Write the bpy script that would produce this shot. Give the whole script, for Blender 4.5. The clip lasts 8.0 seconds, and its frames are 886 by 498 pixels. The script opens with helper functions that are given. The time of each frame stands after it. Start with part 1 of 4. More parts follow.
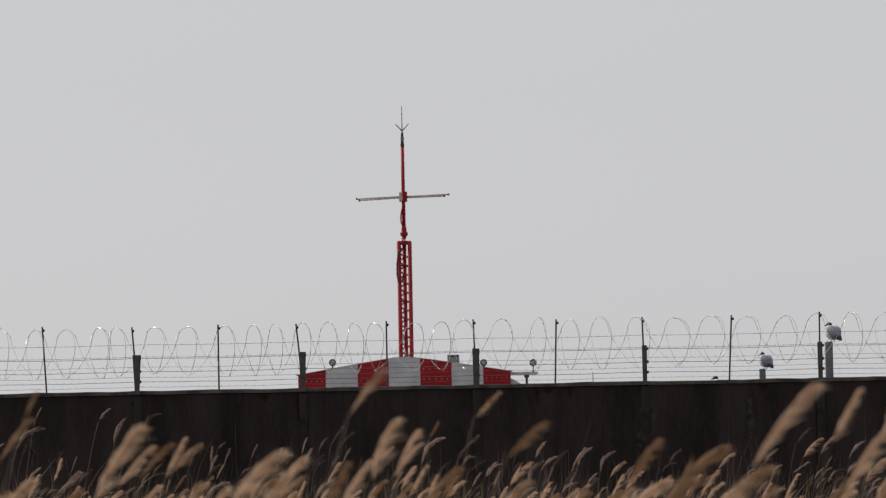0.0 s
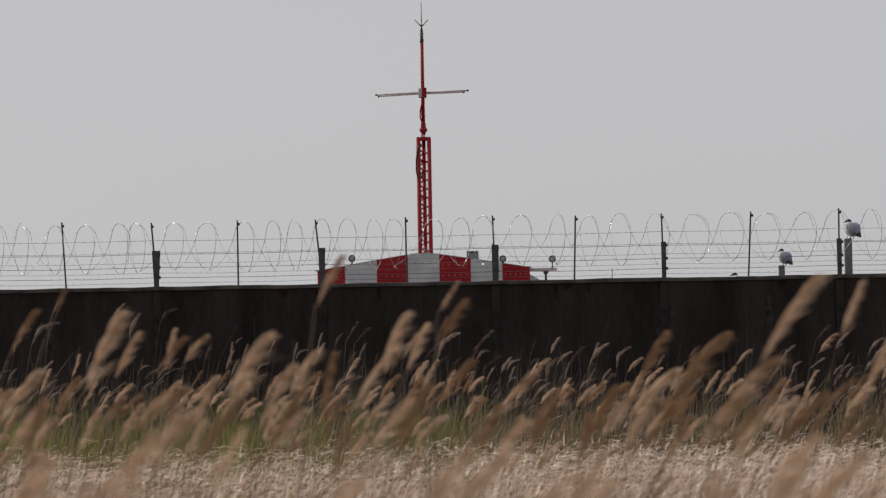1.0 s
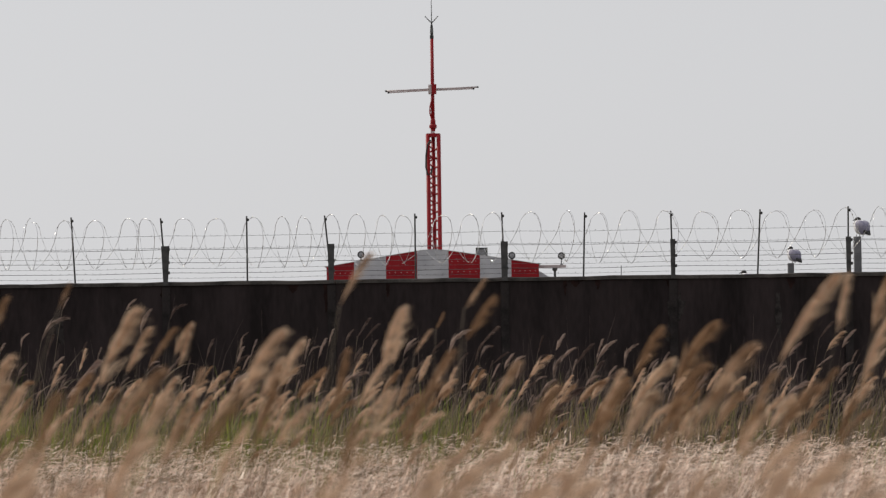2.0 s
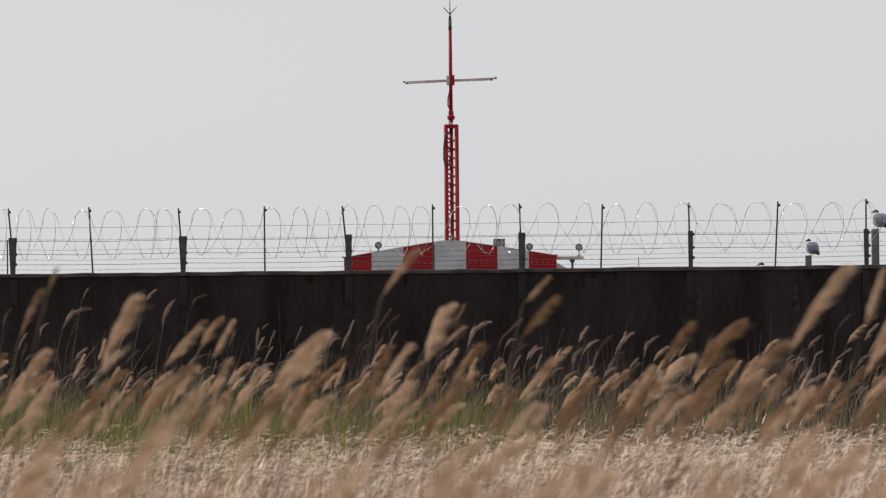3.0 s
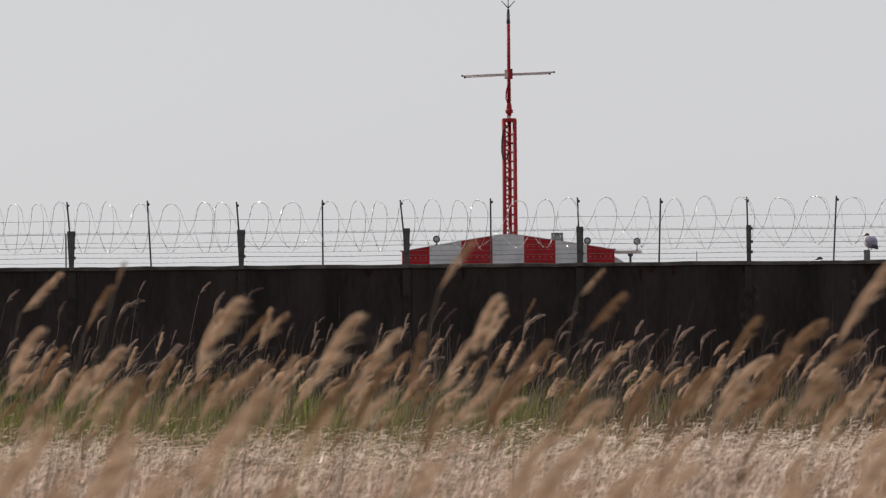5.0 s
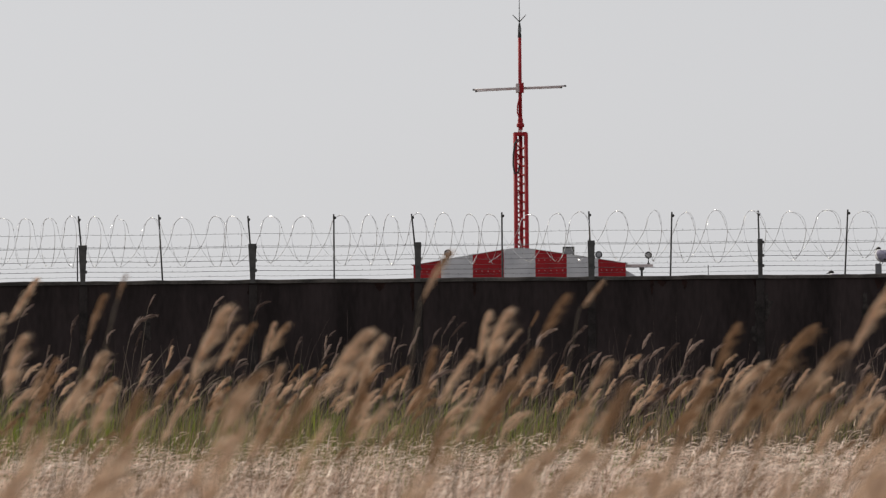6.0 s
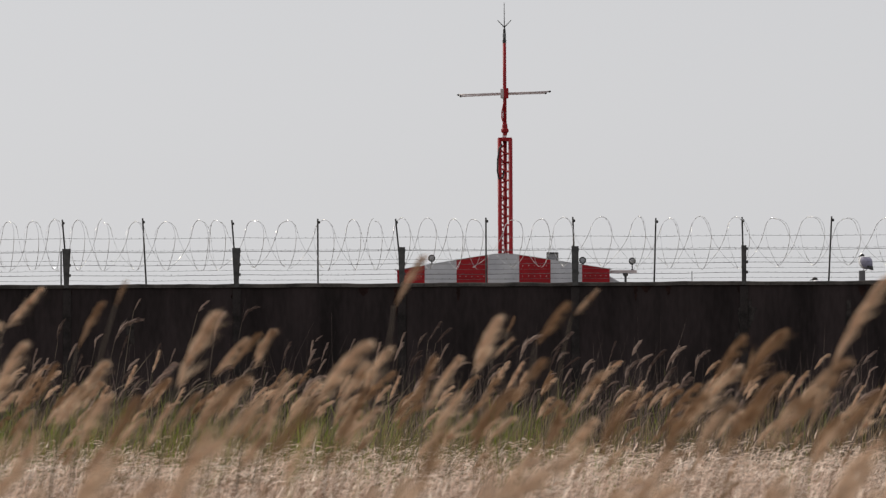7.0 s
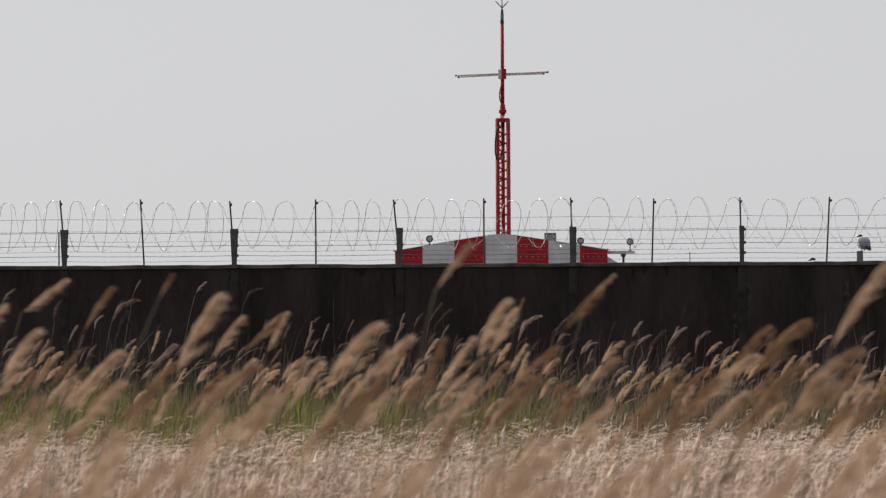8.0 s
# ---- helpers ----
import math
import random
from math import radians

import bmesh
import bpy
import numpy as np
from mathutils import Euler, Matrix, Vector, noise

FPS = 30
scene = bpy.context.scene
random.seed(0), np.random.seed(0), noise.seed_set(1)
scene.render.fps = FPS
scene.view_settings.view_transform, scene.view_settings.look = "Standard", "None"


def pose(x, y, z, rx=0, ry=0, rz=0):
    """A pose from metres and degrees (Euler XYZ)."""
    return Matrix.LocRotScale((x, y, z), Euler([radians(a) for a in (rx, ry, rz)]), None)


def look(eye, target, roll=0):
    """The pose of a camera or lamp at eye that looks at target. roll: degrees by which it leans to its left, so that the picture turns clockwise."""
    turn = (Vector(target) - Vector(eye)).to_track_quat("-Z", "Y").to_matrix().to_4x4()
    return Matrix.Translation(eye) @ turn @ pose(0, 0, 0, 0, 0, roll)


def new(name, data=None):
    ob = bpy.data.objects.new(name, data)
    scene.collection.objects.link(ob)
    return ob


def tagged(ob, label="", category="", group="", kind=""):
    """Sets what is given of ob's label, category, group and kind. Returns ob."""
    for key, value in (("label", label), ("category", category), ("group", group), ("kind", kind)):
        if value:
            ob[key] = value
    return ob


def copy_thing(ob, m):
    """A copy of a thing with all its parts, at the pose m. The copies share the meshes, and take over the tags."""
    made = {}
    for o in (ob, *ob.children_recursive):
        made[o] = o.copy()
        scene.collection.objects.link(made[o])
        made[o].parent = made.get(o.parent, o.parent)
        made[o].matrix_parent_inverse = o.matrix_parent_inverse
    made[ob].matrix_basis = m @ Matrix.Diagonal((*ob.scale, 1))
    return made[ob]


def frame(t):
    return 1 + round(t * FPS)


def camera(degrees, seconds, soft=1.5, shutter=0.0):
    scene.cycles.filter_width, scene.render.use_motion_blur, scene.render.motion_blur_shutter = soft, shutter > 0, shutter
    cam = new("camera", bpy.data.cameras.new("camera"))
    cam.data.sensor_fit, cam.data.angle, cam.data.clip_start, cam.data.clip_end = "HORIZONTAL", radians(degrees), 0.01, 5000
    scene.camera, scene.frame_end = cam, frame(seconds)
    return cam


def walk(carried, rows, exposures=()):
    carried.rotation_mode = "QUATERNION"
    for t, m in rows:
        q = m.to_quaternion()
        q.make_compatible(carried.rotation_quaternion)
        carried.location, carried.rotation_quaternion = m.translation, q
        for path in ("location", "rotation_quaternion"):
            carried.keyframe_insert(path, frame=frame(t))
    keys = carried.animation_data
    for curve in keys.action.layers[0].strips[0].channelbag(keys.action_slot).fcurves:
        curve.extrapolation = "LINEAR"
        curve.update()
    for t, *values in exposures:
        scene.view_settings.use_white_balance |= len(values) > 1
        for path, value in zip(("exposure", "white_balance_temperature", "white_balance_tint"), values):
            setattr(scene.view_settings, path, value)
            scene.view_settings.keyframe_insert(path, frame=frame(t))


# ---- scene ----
# Telephoto view over a reed field to a sea wall with wire on it and a striped hut behind.
EYE = (0.0, 0.0, 1.8)
cam = camera(12.43, 8.0, soft=1.2)
cam.data.dof.use_dof = True
cam.data.dof.focus_distance = 66.0
cam.data.dof.aperture_fstop = 3.4
PATH = [  # seconds, pitch, roll, yaw
    (0.0, 2.682, 1.131, -0.445), (0.1, 2.655, 1.117, -0.571), (0.2, 2.279, 1.103, -0.680), (0.3, 2.126, 1.090, -0.780),
    (0.4, 2.058, 1.076, -0.868), (0.5, 1.990, 1.062, -0.944), (0.6, 1.926, 1.060, -0.913), (0.7, 1.786, 1.057, -0.738),
    (0.8, 1.639, 1.055, -0.519), (0.9, 1.325, 1.052, -0.321), (1.0, 1.224, 1.050, -0.176), (1.1, 1.154, 1.026, -0.104),
    (1.2, 1.123, 1.003, -0.072), (2.3, 1.190, 0.747, -0.039), (2.5, 1.191, 0.701, -0.004), (2.7, 1.134, 0.661, 0.047),
    (3.0, 1.052, 0.601, 0.191), (3.2, 1.057, 0.570, 0.271), (3.5, 1.094, 0.524, 0.387), (3.7, 1.126, 0.530, 0.462),
    (4.0, 1.146, 0.538, 0.682), (4.2, 1.085, 0.526, 0.787), (4.5, 0.993, 0.508, 0.885), (4.7, 0.966, 0.512, 0.953),
    (5.8, 1.113, 0.533, 1.101), (6.0, 1.171, 0.536, 1.166), (6.2, 1.192, 0.470, 1.171), (6.5, 1.258, 0.370, 1.145),
    (6.7, 1.273, 0.336, 1.073), (7.0, 1.241, 0.286, 0.934), (7.2, 1.204, 0.273, 0.884), (7.5, 1.148, 0.254, 0.893),
    (7.7, 1.101, 0.285, 0.906), (8.0, 0.969, 0.330, 0.905),
]
EXPOSURES = [(0.0, -0.09), (0.6, -0.26), (1.2, -0.24), (2.3, 0.12), (2.7, 0.12), (3.5, 0.05), (4.5, 0.03), (6.0, 0.05), (8.0, 0.03)]
walk(cam, [(t, pose(*EYE, 90 + p, r, y)) for t, p, r, y in PATH], EXPOSURES)

# ---- light: hazy sky, sun behind the wall and to one side ----
SUN_ELEV, SUN_AZ = 38.0, -60.0
world = bpy.data.worlds.new("sky")
scene.world = world
world.use_nodes = True
wn = world.node_tree
sky = wn.nodes.new("ShaderNodeTexSky")
sky.sky_type = "NISHITA"
sky.sun_disc = False
sky.sun_elevation, sky.sun_rotation = radians(SUN_ELEV), radians(SUN_AZ)
sky.dust_density, sky.air_density, sky.ozone_density = 1.0, 1.0, 1.0
haze = wn.nodes.new("ShaderNodeHueSaturation")
haze.inputs["Saturation"].default_value = 0.15
haze.inputs["Value"].default_value = 0.080
wn.links.new(sky.outputs["Color"], haze.inputs["Color"])
veil = wn.nodes.new("ShaderNodeMix")  # high thin haze that evens the sky out
veil.data_type = "RGBA"
veil.inputs[0].default_value = 0.75
for k in veil.inputs:
    if k.name == "A" and k.type == "RGBA":
        wn.links.new(haze.outputs["Color"], k)
    if k.name == "B" and k.type == "RGBA":
        k.default_value = (0.672, 0.672, 0.692, 1)
for k in veil.outputs:
    if k.type == "RGBA":
        wn.links.new(k, wn.nodes["Background"].inputs["Color"])
wn.nodes["Background"].inputs["Strength"].default_value = 1.0
sun = new("sun", bpy.data.lights.new("sun", "SUN"))
sun.data.energy, sun.data.angle, sun.data.color = 2.05, radians(0.6), (1.0, 0.90, 0.75)
_e, _a = radians(SUN_ELEV), radians(SUN_AZ)
SUN_DIR = Vector((math.sin(_a) * math.cos(_e), math.cos(_a) * math.cos(_e), math.sin(_e)))
sun.matrix_world = look(SUN_DIR * 200, (0, 0, 0))


# ---- materials ----
def shader(name, a, b, rough=0.7, metal=0.0, scale=4.0, fine=60.0, bump=0.2, through_light=0.0,
           per="", stretch=(1, 1, 1), spec=0.5, contrast=(0.35, 0.65)):
    """Two colours mixed by coarse and fine noise; per: 'object' or 'island' adds a shift from piece to piece."""
    m = bpy.data.materials.new(name)
    m.use_nodes = True
    t = m.node_tree
    n, l = t.nodes, t.links
    p = n["Principled BSDF"]
    co = n.new("ShaderNodeTexCoord")
    mp = n.new("ShaderNodeMapping")
    mp.inputs["Scale"].default_value = stretch
    l.new(co.outputs["Object"], mp.inputs["Vector"])
    big, small = n.new("ShaderNodeTexNoise"), n.new("ShaderNodeTexNoise")
    big.inputs["Scale"].default_value, small.inputs["Scale"].default_value = scale, fine
    big.inputs["Detail"].default_value = 6
    for k in (big, small):
        l.new(mp.outputs["Vector"], k.inputs["Vector"])
    add = n.new("ShaderNodeMath")
    add.operation = "MULTIPLY_ADD"
    l.new(small.outputs["Fac"], add.inputs[0])
    add.inputs[1].default_value = 0.35
    l.new(big.outputs["Fac"], add.inputs[2])
    fac = add.outputs[0]
    if per:
        g = n.new("ShaderNodeObjectInfo" if per == "object" else "ShaderNodeNewGeometry")
        sh = n.new("ShaderNodeMath")
        sh.operation = "MULTIPLY_ADD"
        l.new(g.outputs["Random" if per == "object" else "Random Per Island"], sh.inputs[0])
        sh.inputs[1].default_value = 0.6
        l.new(fac, sh.inputs[2])
        off = n.new("ShaderNodeMath")
        off.operation = "SUBTRACT"
        l.new(sh.outputs[0], off.inputs[0])
        off.inputs[1].default_value = 0.3
        fac = off.outputs[0]
    ramp = n.new("ShaderNodeValToRGB")
    e = ramp.color_ramp.elements
    e[0].position, e[1].position = contrast[0] + 0.17, contrast[1] + 0.17
    e[0].color, e[1].color = (*a, 1), (*b, 1)
    l.new(fac, ramp.inputs["Fac"])
    l.new(ramp.outputs["Color"], p.inputs["Base Color"])
    p.inputs["Roughness"].default_value = rough
    p.inputs["Metallic"].default_value = metal
    p.inputs["Specular IOR Level"].default_value = spec
    if bump:
        bp = n.new("ShaderNodeBump")
        bp.inputs["Strength"].default_value = bump
        bp.inputs["Distance"].default_value = 0.01
        l.new(small.outputs["Fac"], bp.inputs["Height"])
        l.new(bp.outputs["Normal"], p.inputs["Normal"])
    if through_light:
        tr = n.new("ShaderNodeBsdfTranslucent")
        l.new(ramp.outputs["Color"], tr.inputs["Color"])
        mx = n.new("ShaderNodeMixShader")
        mx.inputs["Fac"].default_value = through_light
        l.new(p.outputs[0], mx.inputs[1])
        l.new(tr.outputs[0], mx.inputs[2])
        l.new(mx.outputs[0], n["Material Output"].inputs["Surface"])
    return m


SOIL = shader("soil", (0.10, 0.075, 0.045), (0.22, 0.17, 0.10), 0.95, scale=0.4, fine=12)
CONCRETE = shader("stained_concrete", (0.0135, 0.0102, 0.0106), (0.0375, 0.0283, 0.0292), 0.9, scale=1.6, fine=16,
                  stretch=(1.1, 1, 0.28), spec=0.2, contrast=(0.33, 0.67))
SOCKET = shader("socket_concrete", (0.014, 0.012, 0.012), (0.034, 0.029, 0.029), 0.9, scale=5, fine=40, spec=0.2)
MORTAR = shader("old_mortar", (0.018, 0.016, 0.016), (0.052, 0.046, 0.045), 0.95, scale=9, fine=60, spec=0.1)
RUST = shader("rust_stain", (0.014, 0.0085, 0.0082), (0.032, 0.0165, 0.0150), 0.95, scale=9, fine=50, spec=0.1)
COPING = shader("coping_concrete", (0.030, 0.027, 0.026), (0.105, 0.094, 0.088), 0.9, scale=3, fine=30)
RED = shader("red_paint", (0.23, 0.0035, 0.009), (0.32, 0.007, 0.014), 0.5, scale=2.5, fine=40, bump=0.08, spec=0.25)
WHITE = shader("weathered_white_paint", (0.41, 0.42, 0.465), (0.52, 0.53, 0.57), 0.5, scale=2.5, fine=40, bump=0.08)
ROOF = shader("sheet_roof", (0.35, 0.35, 0.37), (0.5, 0.5, 0.52), 0.4, metal=0.3)
DARK_STEEL = shader("dark_steel", (0.035, 0.036, 0.038), (0.085, 0.083, 0.082), 0.6, metal=0.3, scale=9)
GREY_STEEL = shader("galvanised_steel", (0.12, 0.125, 0.13), (0.22, 0.22, 0.23), 0.45, metal=0.6, scale=9)
WIRE = shader("galvanised_wire", (0.62, 0.62, 0.63), (0.80, 0.80, 0.81), 0.29, metal=1.0, scale=20, bump=0)
STRAND = shader("weathered_wire", (0.10, 0.10, 0.11), (0.2, 0.2, 0.21), 0.5, metal=0.7, scale=20, bump=0)
PALE_PIPE = shader("pale_pipe", (0.42, 0.36, 0.37), (0.55, 0.48, 0.49), 0.45, scale=8)
BLACK = shader("black_rubber", (0.012, 0.012, 0.013), (0.025, 0.025, 0.026), 0.6, scale=12)
LENS = shader("lamp_glass", (0.24, 0.24, 0.25), (0.38, 0.38, 0.39), 0.2, scale=20, bump=0)
POST = shader("grey_concrete_post", (0.13, 0.13, 0.135), (0.22, 0.22, 0.23), 0.9, scale=5)
PLUME = shader("reed_plume", (0.40, 0.255, 0.155), (0.74, 0.57, 0.43), 0.9, scale=6, fine=50, bump=0, through_light=0.5,
               per="object", spec=0.1)
# dusky mauve-tan; the dark end paints belt heads lying in shadow
FAR_PLUME = shader("dusky_shaded_plume", (0.150, 0.108, 0.097), (0.49, 0.385, 0.335), 0.9, scale=6, fine=50, bump=0, through_light=0.45,
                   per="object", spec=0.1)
STEM = shader("dry_stem", (0.085, 0.066, 0.050), (0.17, 0.135, 0.10), 0.7, scale=5, bump=0, per="object", spec=0.2)
LEAF = shader("dry_leaf", (0.13, 0.096, 0.062), (0.32, 0.245, 0.17), 0.6, scale=5, bump=0, through_light=0.35,
              per="object", spec=0.3)
# bleached straw; its dark end stands in for shade in gaps between blades
PALE = shader("bleached_shaded_grass", (0.15, 0.080, 0.050), (0.58, 0.39, 0.29), 0.5, scale=2, fine=30, bump=0, through_light=0.3,
              per="island", spec=0.5, contrast=(0.2, 0.8))
GREEN = shader("young_grass", (0.095, 0.105, 0.024), (0.38, 0.28, 0.16), 0.55, scale=1.2, fine=20, bump=0,
               through_light=0.4, per="island", spec=0.3, contrast=(0.3, 0.62))
VIVID = shader("spring_green", (0.13, 0.19, 0.020), (0.25, 0.29, 0.05), 0.5, scale=1.2, fine=20, bump=0,
               through_light=0.45, per="island", spec=0.3)
# near-white colour paints the sun's glints on heads and bent blades
SEED_GLINT = shader("sunlit_seed_head", (0.80, 0.59, 0.475), (0.95, 0.79, 0.67), 0.45, scale=2, fine=30, bump=0, through_light=0.25,
              per="island", spec=0.6)
STALK = shader("old_stalk", (0.11, 0.085, 0.078), (0.28, 0.215, 0.185), 0.8, scale=3, bump=0, per="island", spec=0.2)
FEATHER = shader("white_feather", (0.72, 0.72, 0.75), (0.82, 0.82, 0.84), 0.8, scale=20, bump=0.1)
# grey mantle, made darker to paint the side away from the sun
MANTLE = shader("shaded_grey_feather", (0.21, 0.20, 0.28), (0.31, 0.30, 0.38), 0.8, scale=20, bump=0.1)
HOOD = shader("dark_feather", (0.014, 0.012, 0.012), (0.035, 0.03, 0.028), 0.7, scale=20)


# ---- mesh helpers ----
def part(name, bm, material, parent=None, label=""):
    me = bpy.data.meshes.new(name)
    bm.to_mesh(me)
    bm.free()
    me.materials.append(material)
    ob = new(name, me)
    ob.parent = parent
    return tagged(ob, label)


def smooth(ob):
    for f in ob.data.polygons:
        f.use_smooth = True
    return ob


def thing(name, m, label, category, group="", kind=""):
    ob = new(name)
    ob.matrix_world = m
    return tagged(ob, label, category, group, kind)


def box(bm, x0, x1, y0, y1, z0, z1, bevel=0.0, m=None):
    out = bmesh.ops.create_cube(bm, size=1)["verts"]
    for v in out:
        v.co = Vector((x0 + (v.co.x + 0.5) * (x1 - x0), y0 + (v.co.y + 0.5) * (y1 - y0), z0 + (v.co.z + 0.5) * (z1 - z0)))
        if m is not None:
            v.co = m @ v.co
    if bevel:
        edges = list({e for v in out for e in v.link_edges})
        bmesh.ops.bevel(bm, geom=edges, offset=bevel, segments=2, affect="EDGES", profile=0.6)
    return bm


def tube(bm, points, radii, sides=8, cap=True):
    """A round tube along points; radii: one number or one a point."""
    pts = [Vector(p) for p in points]
    if not hasattr(radii, "__len__"):
        radii = [radii] * len(pts)
    rings = []
    for i, p in enumerate(pts):
        d = (pts[min(i + 1, len(pts) - 1)] - pts[max(i - 1, 0)]).normalized()
        ref = Vector((0, 1, 0)) if abs(d.y) < 0.9 else Vector((1, 0, 0))
        u = d.cross(ref).normalized()
        w = d.cross(u)
        rings.append([bm.verts.new(p + radii[i] * (math.cos(2 * math.pi * k / sides) * u + math.sin(2 * math.pi * k / sides) * w))
                      for k in range(sides)])
    for a, b in zip(rings, rings[1:]):
        for k in range(sides):
            bm.faces.new((a[k], a[(k + 1) % sides], b[(k + 1) % sides], b[k]))
    if cap:
        bm.faces.new(rings[0][::-1])
        bm.faces.new(rings[-1])
    return bm


def ball(bm, c, r, m=None, seg=14):
    out = bmesh.ops.create_uvsphere(bm, u_segments=seg, v_segments=max(6, seg // 2 + 2), radius=1)["verts"]
    rx, ry, rz = r if hasattr(r, "__len__") else (r, r, r)
    for v in out:
        p = Vector((v.co.x * rx, v.co.y * ry, v.co.z * rz))
        v.co = Vector(c) + (m @ p if m is not None else p)
    return bm


def ribbons(name, lines, material):
    """Thin blades: lines is an array (n, k, 3) of middle lines, with (n, k) half widths and (n, 3) side directions."""
    mid, half, side = lines
    n, k = mid.shape[:2]
    left = mid - half[..., None] * side[:, None, :]
    right = mid + half[..., None] * side[:, None, :]
    verts = np.stack([left, right], 2).reshape(-1, 3)
    base = (np.arange(n)[:, None] * 2 * k + np.arange(k - 1)[None, :] * 2).reshape(-1, 1)
    faces = base + np.array([[0, 1, 3, 2]])
    me = bpy.data.meshes.new(name)
    me.from_pydata(verts.tolist(), [], faces.tolist())
    me.materials.append(material)
    return me


# ---- ground ----
def build_ground():
    bm = bmesh.new()
    xs = [-3000, -400, -60, -20, -10, 0, 10, 20, 60, 400, 3000]
    ys = [-3000, -300, -20, 0, 10, 20, 30, 40, 50, 60, 80, 120, 300, 1000, 3000]
    grid = [[bm.verts.new((x, y, 0.04 * noise.noise((x * 0.3, y * 0.3, 0)) if abs(x) < 100 and 0 < y < 55 else 0)) for x in xs] for y in ys]
    for r0, r1 in zip(grid, grid[1:]):
        for i in range(len(xs) - 1):
            bm.faces.new((r0[i], r0[i + 1], r1[i + 1], r1[i]))
    tagged(part("ground", bm, SOIL), "dry straw-coloured marsh ground under reeds", "ground", kind="structure")


build_ground()

# ---- sea wall: panels with joints, and a lighter coping ----
WALL_Y, WALL_TOP = 60.0, 2.6
PANEL = 2.5


def build_wall():
    rng = random.Random(3)
    wall = thing("wall_sea", pose(0, WALL_Y, 0), "dark water-stained concrete sea wall with grey coping", "wall", kind="structure")
    bm = bmesh.new()
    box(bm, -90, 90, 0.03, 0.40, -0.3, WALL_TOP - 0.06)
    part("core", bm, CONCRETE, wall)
    for i in range(-12, 12):
        bm = bmesh.new()
        x0 = i * PANEL + 0.98
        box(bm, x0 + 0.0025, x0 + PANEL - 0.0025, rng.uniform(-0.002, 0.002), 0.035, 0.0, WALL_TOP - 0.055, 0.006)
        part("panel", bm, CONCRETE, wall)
        bm = bmesh.new()
        n = 14
        lower = []
        for k in range(n + 1):
            x = x0 + 0.003 + (PANEL - 0.006) * k / n
            dz = 0.012 * noise.noise((x * 2.1, 0.3, 0)) + 0.005 * noise.noise((x * 9, 1.3, 0))
            ring = [bm.verts.new((x, y, z)) for y, z in ((-0.03, WALL_TOP - 0.055 + dz * 0.6), (-0.034, WALL_TOP - 0.012 + dz),
                                                         (-0.02, WALL_TOP + dz), (0.43, WALL_TOP + dz), (0.43, WALL_TOP - 0.055))]
            lower.append(ring)
        for a, b in zip(lower, lower[1:]):
            for j in range(5):
                bm.faces.new((a[j], b[j], b[(j + 1) % 5], a[(j + 1) % 5]))
        bm.faces.new(lower[0])
        bm.faces.new(lower[-1][::-1])
        bmesh.ops.recalc_face_normals(bm, faces=bm.faces)
        part("coping", bm, COPING, wall)


build_wall()


def build_patches():
    rng = random.Random(8)
    wall = bpy.data.objects["wall_sea"]
    for x, z, w, h in ((3.50, 2.10, 0.13, 0.26), (3.40, 1.75, 0.09, 0.14), (5.0, 2.0, 0.05, 0.3), (-5.6, 1.9, 0.08, 0.2)):
        bm = bmesh.new()
        ring = []
        for k in range(18):
            a = 2 * math.pi * k / 18
            r = rng.uniform(0.6, 1.15)
            ring.append((x + w * r * math.cos(a), z + h * r * math.sin(a)))
        front = [bm.verts.new((px, -0.007, pz)) for px, pz in ring]
        rear = [bm.verts.new((x + (px - x) * 1.15, 0.002, z + (pz - z) * 1.15)) for px, pz in ring]
        bm.faces.new(front)
        for k in range(18):
            bm.faces.new((front[k], rear[k], rear[(k + 1) % 18], front[(k + 1) % 18]))
        bmesh.ops.recalc_face_normals(bm, faces=bm.faces)
        part("mortar_patch", bm, MORTAR, wall)
    for x, top, w, h in ((-1.66, 2.53, 0.05, 0.42), (-4.05, 2.53, 0.06, 0.36), (2.02, 2.54, 0.10, 0.10), (2.35, 2.54, 0.05, 0.14), (1.86, 2.54, 0.03, 0.22),
                         (-2.15, 2.53, 0.09, 0.12), (-0.75, 2.53, 0.04, 0.20), (3.40, 2.53, 0.06, 0.12), (5.2, 2.53, 0.07, 0.16), (-6.5, 2.53, 0.06, 0.3)):
        n = 9
        left, right = [], []
        bm = bmesh.new()
        for k in range(n + 1):
            u = k / n
            half = w * (1 - u) ** 0.7 * rng.uniform(0.55, 1.1) + 0.004
            mid = x + rng.uniform(-0.01, 0.01)
            left.append(bm.verts.new((mid - half, -0.0045, top - h * u)))
            right.append(bm.verts.new((mid + half, -0.0045, top - h * u)))
        for k in range(n):
            bm.faces.new((left[k], left[k + 1], right[k + 1], right[k]))
        out = bmesh.ops.extrude_face_region(bm, geom=list(bm.faces))["geom"]
        for v in out:
            if isinstance(v, bmesh.types.BMVert):
                v.co.y = 0.004
        bmesh.ops.recalc_face_normals(bm, faces=bm.faces)
        part("rust_run", bm, RUST, wall, "dark red rust run")


build_patches()

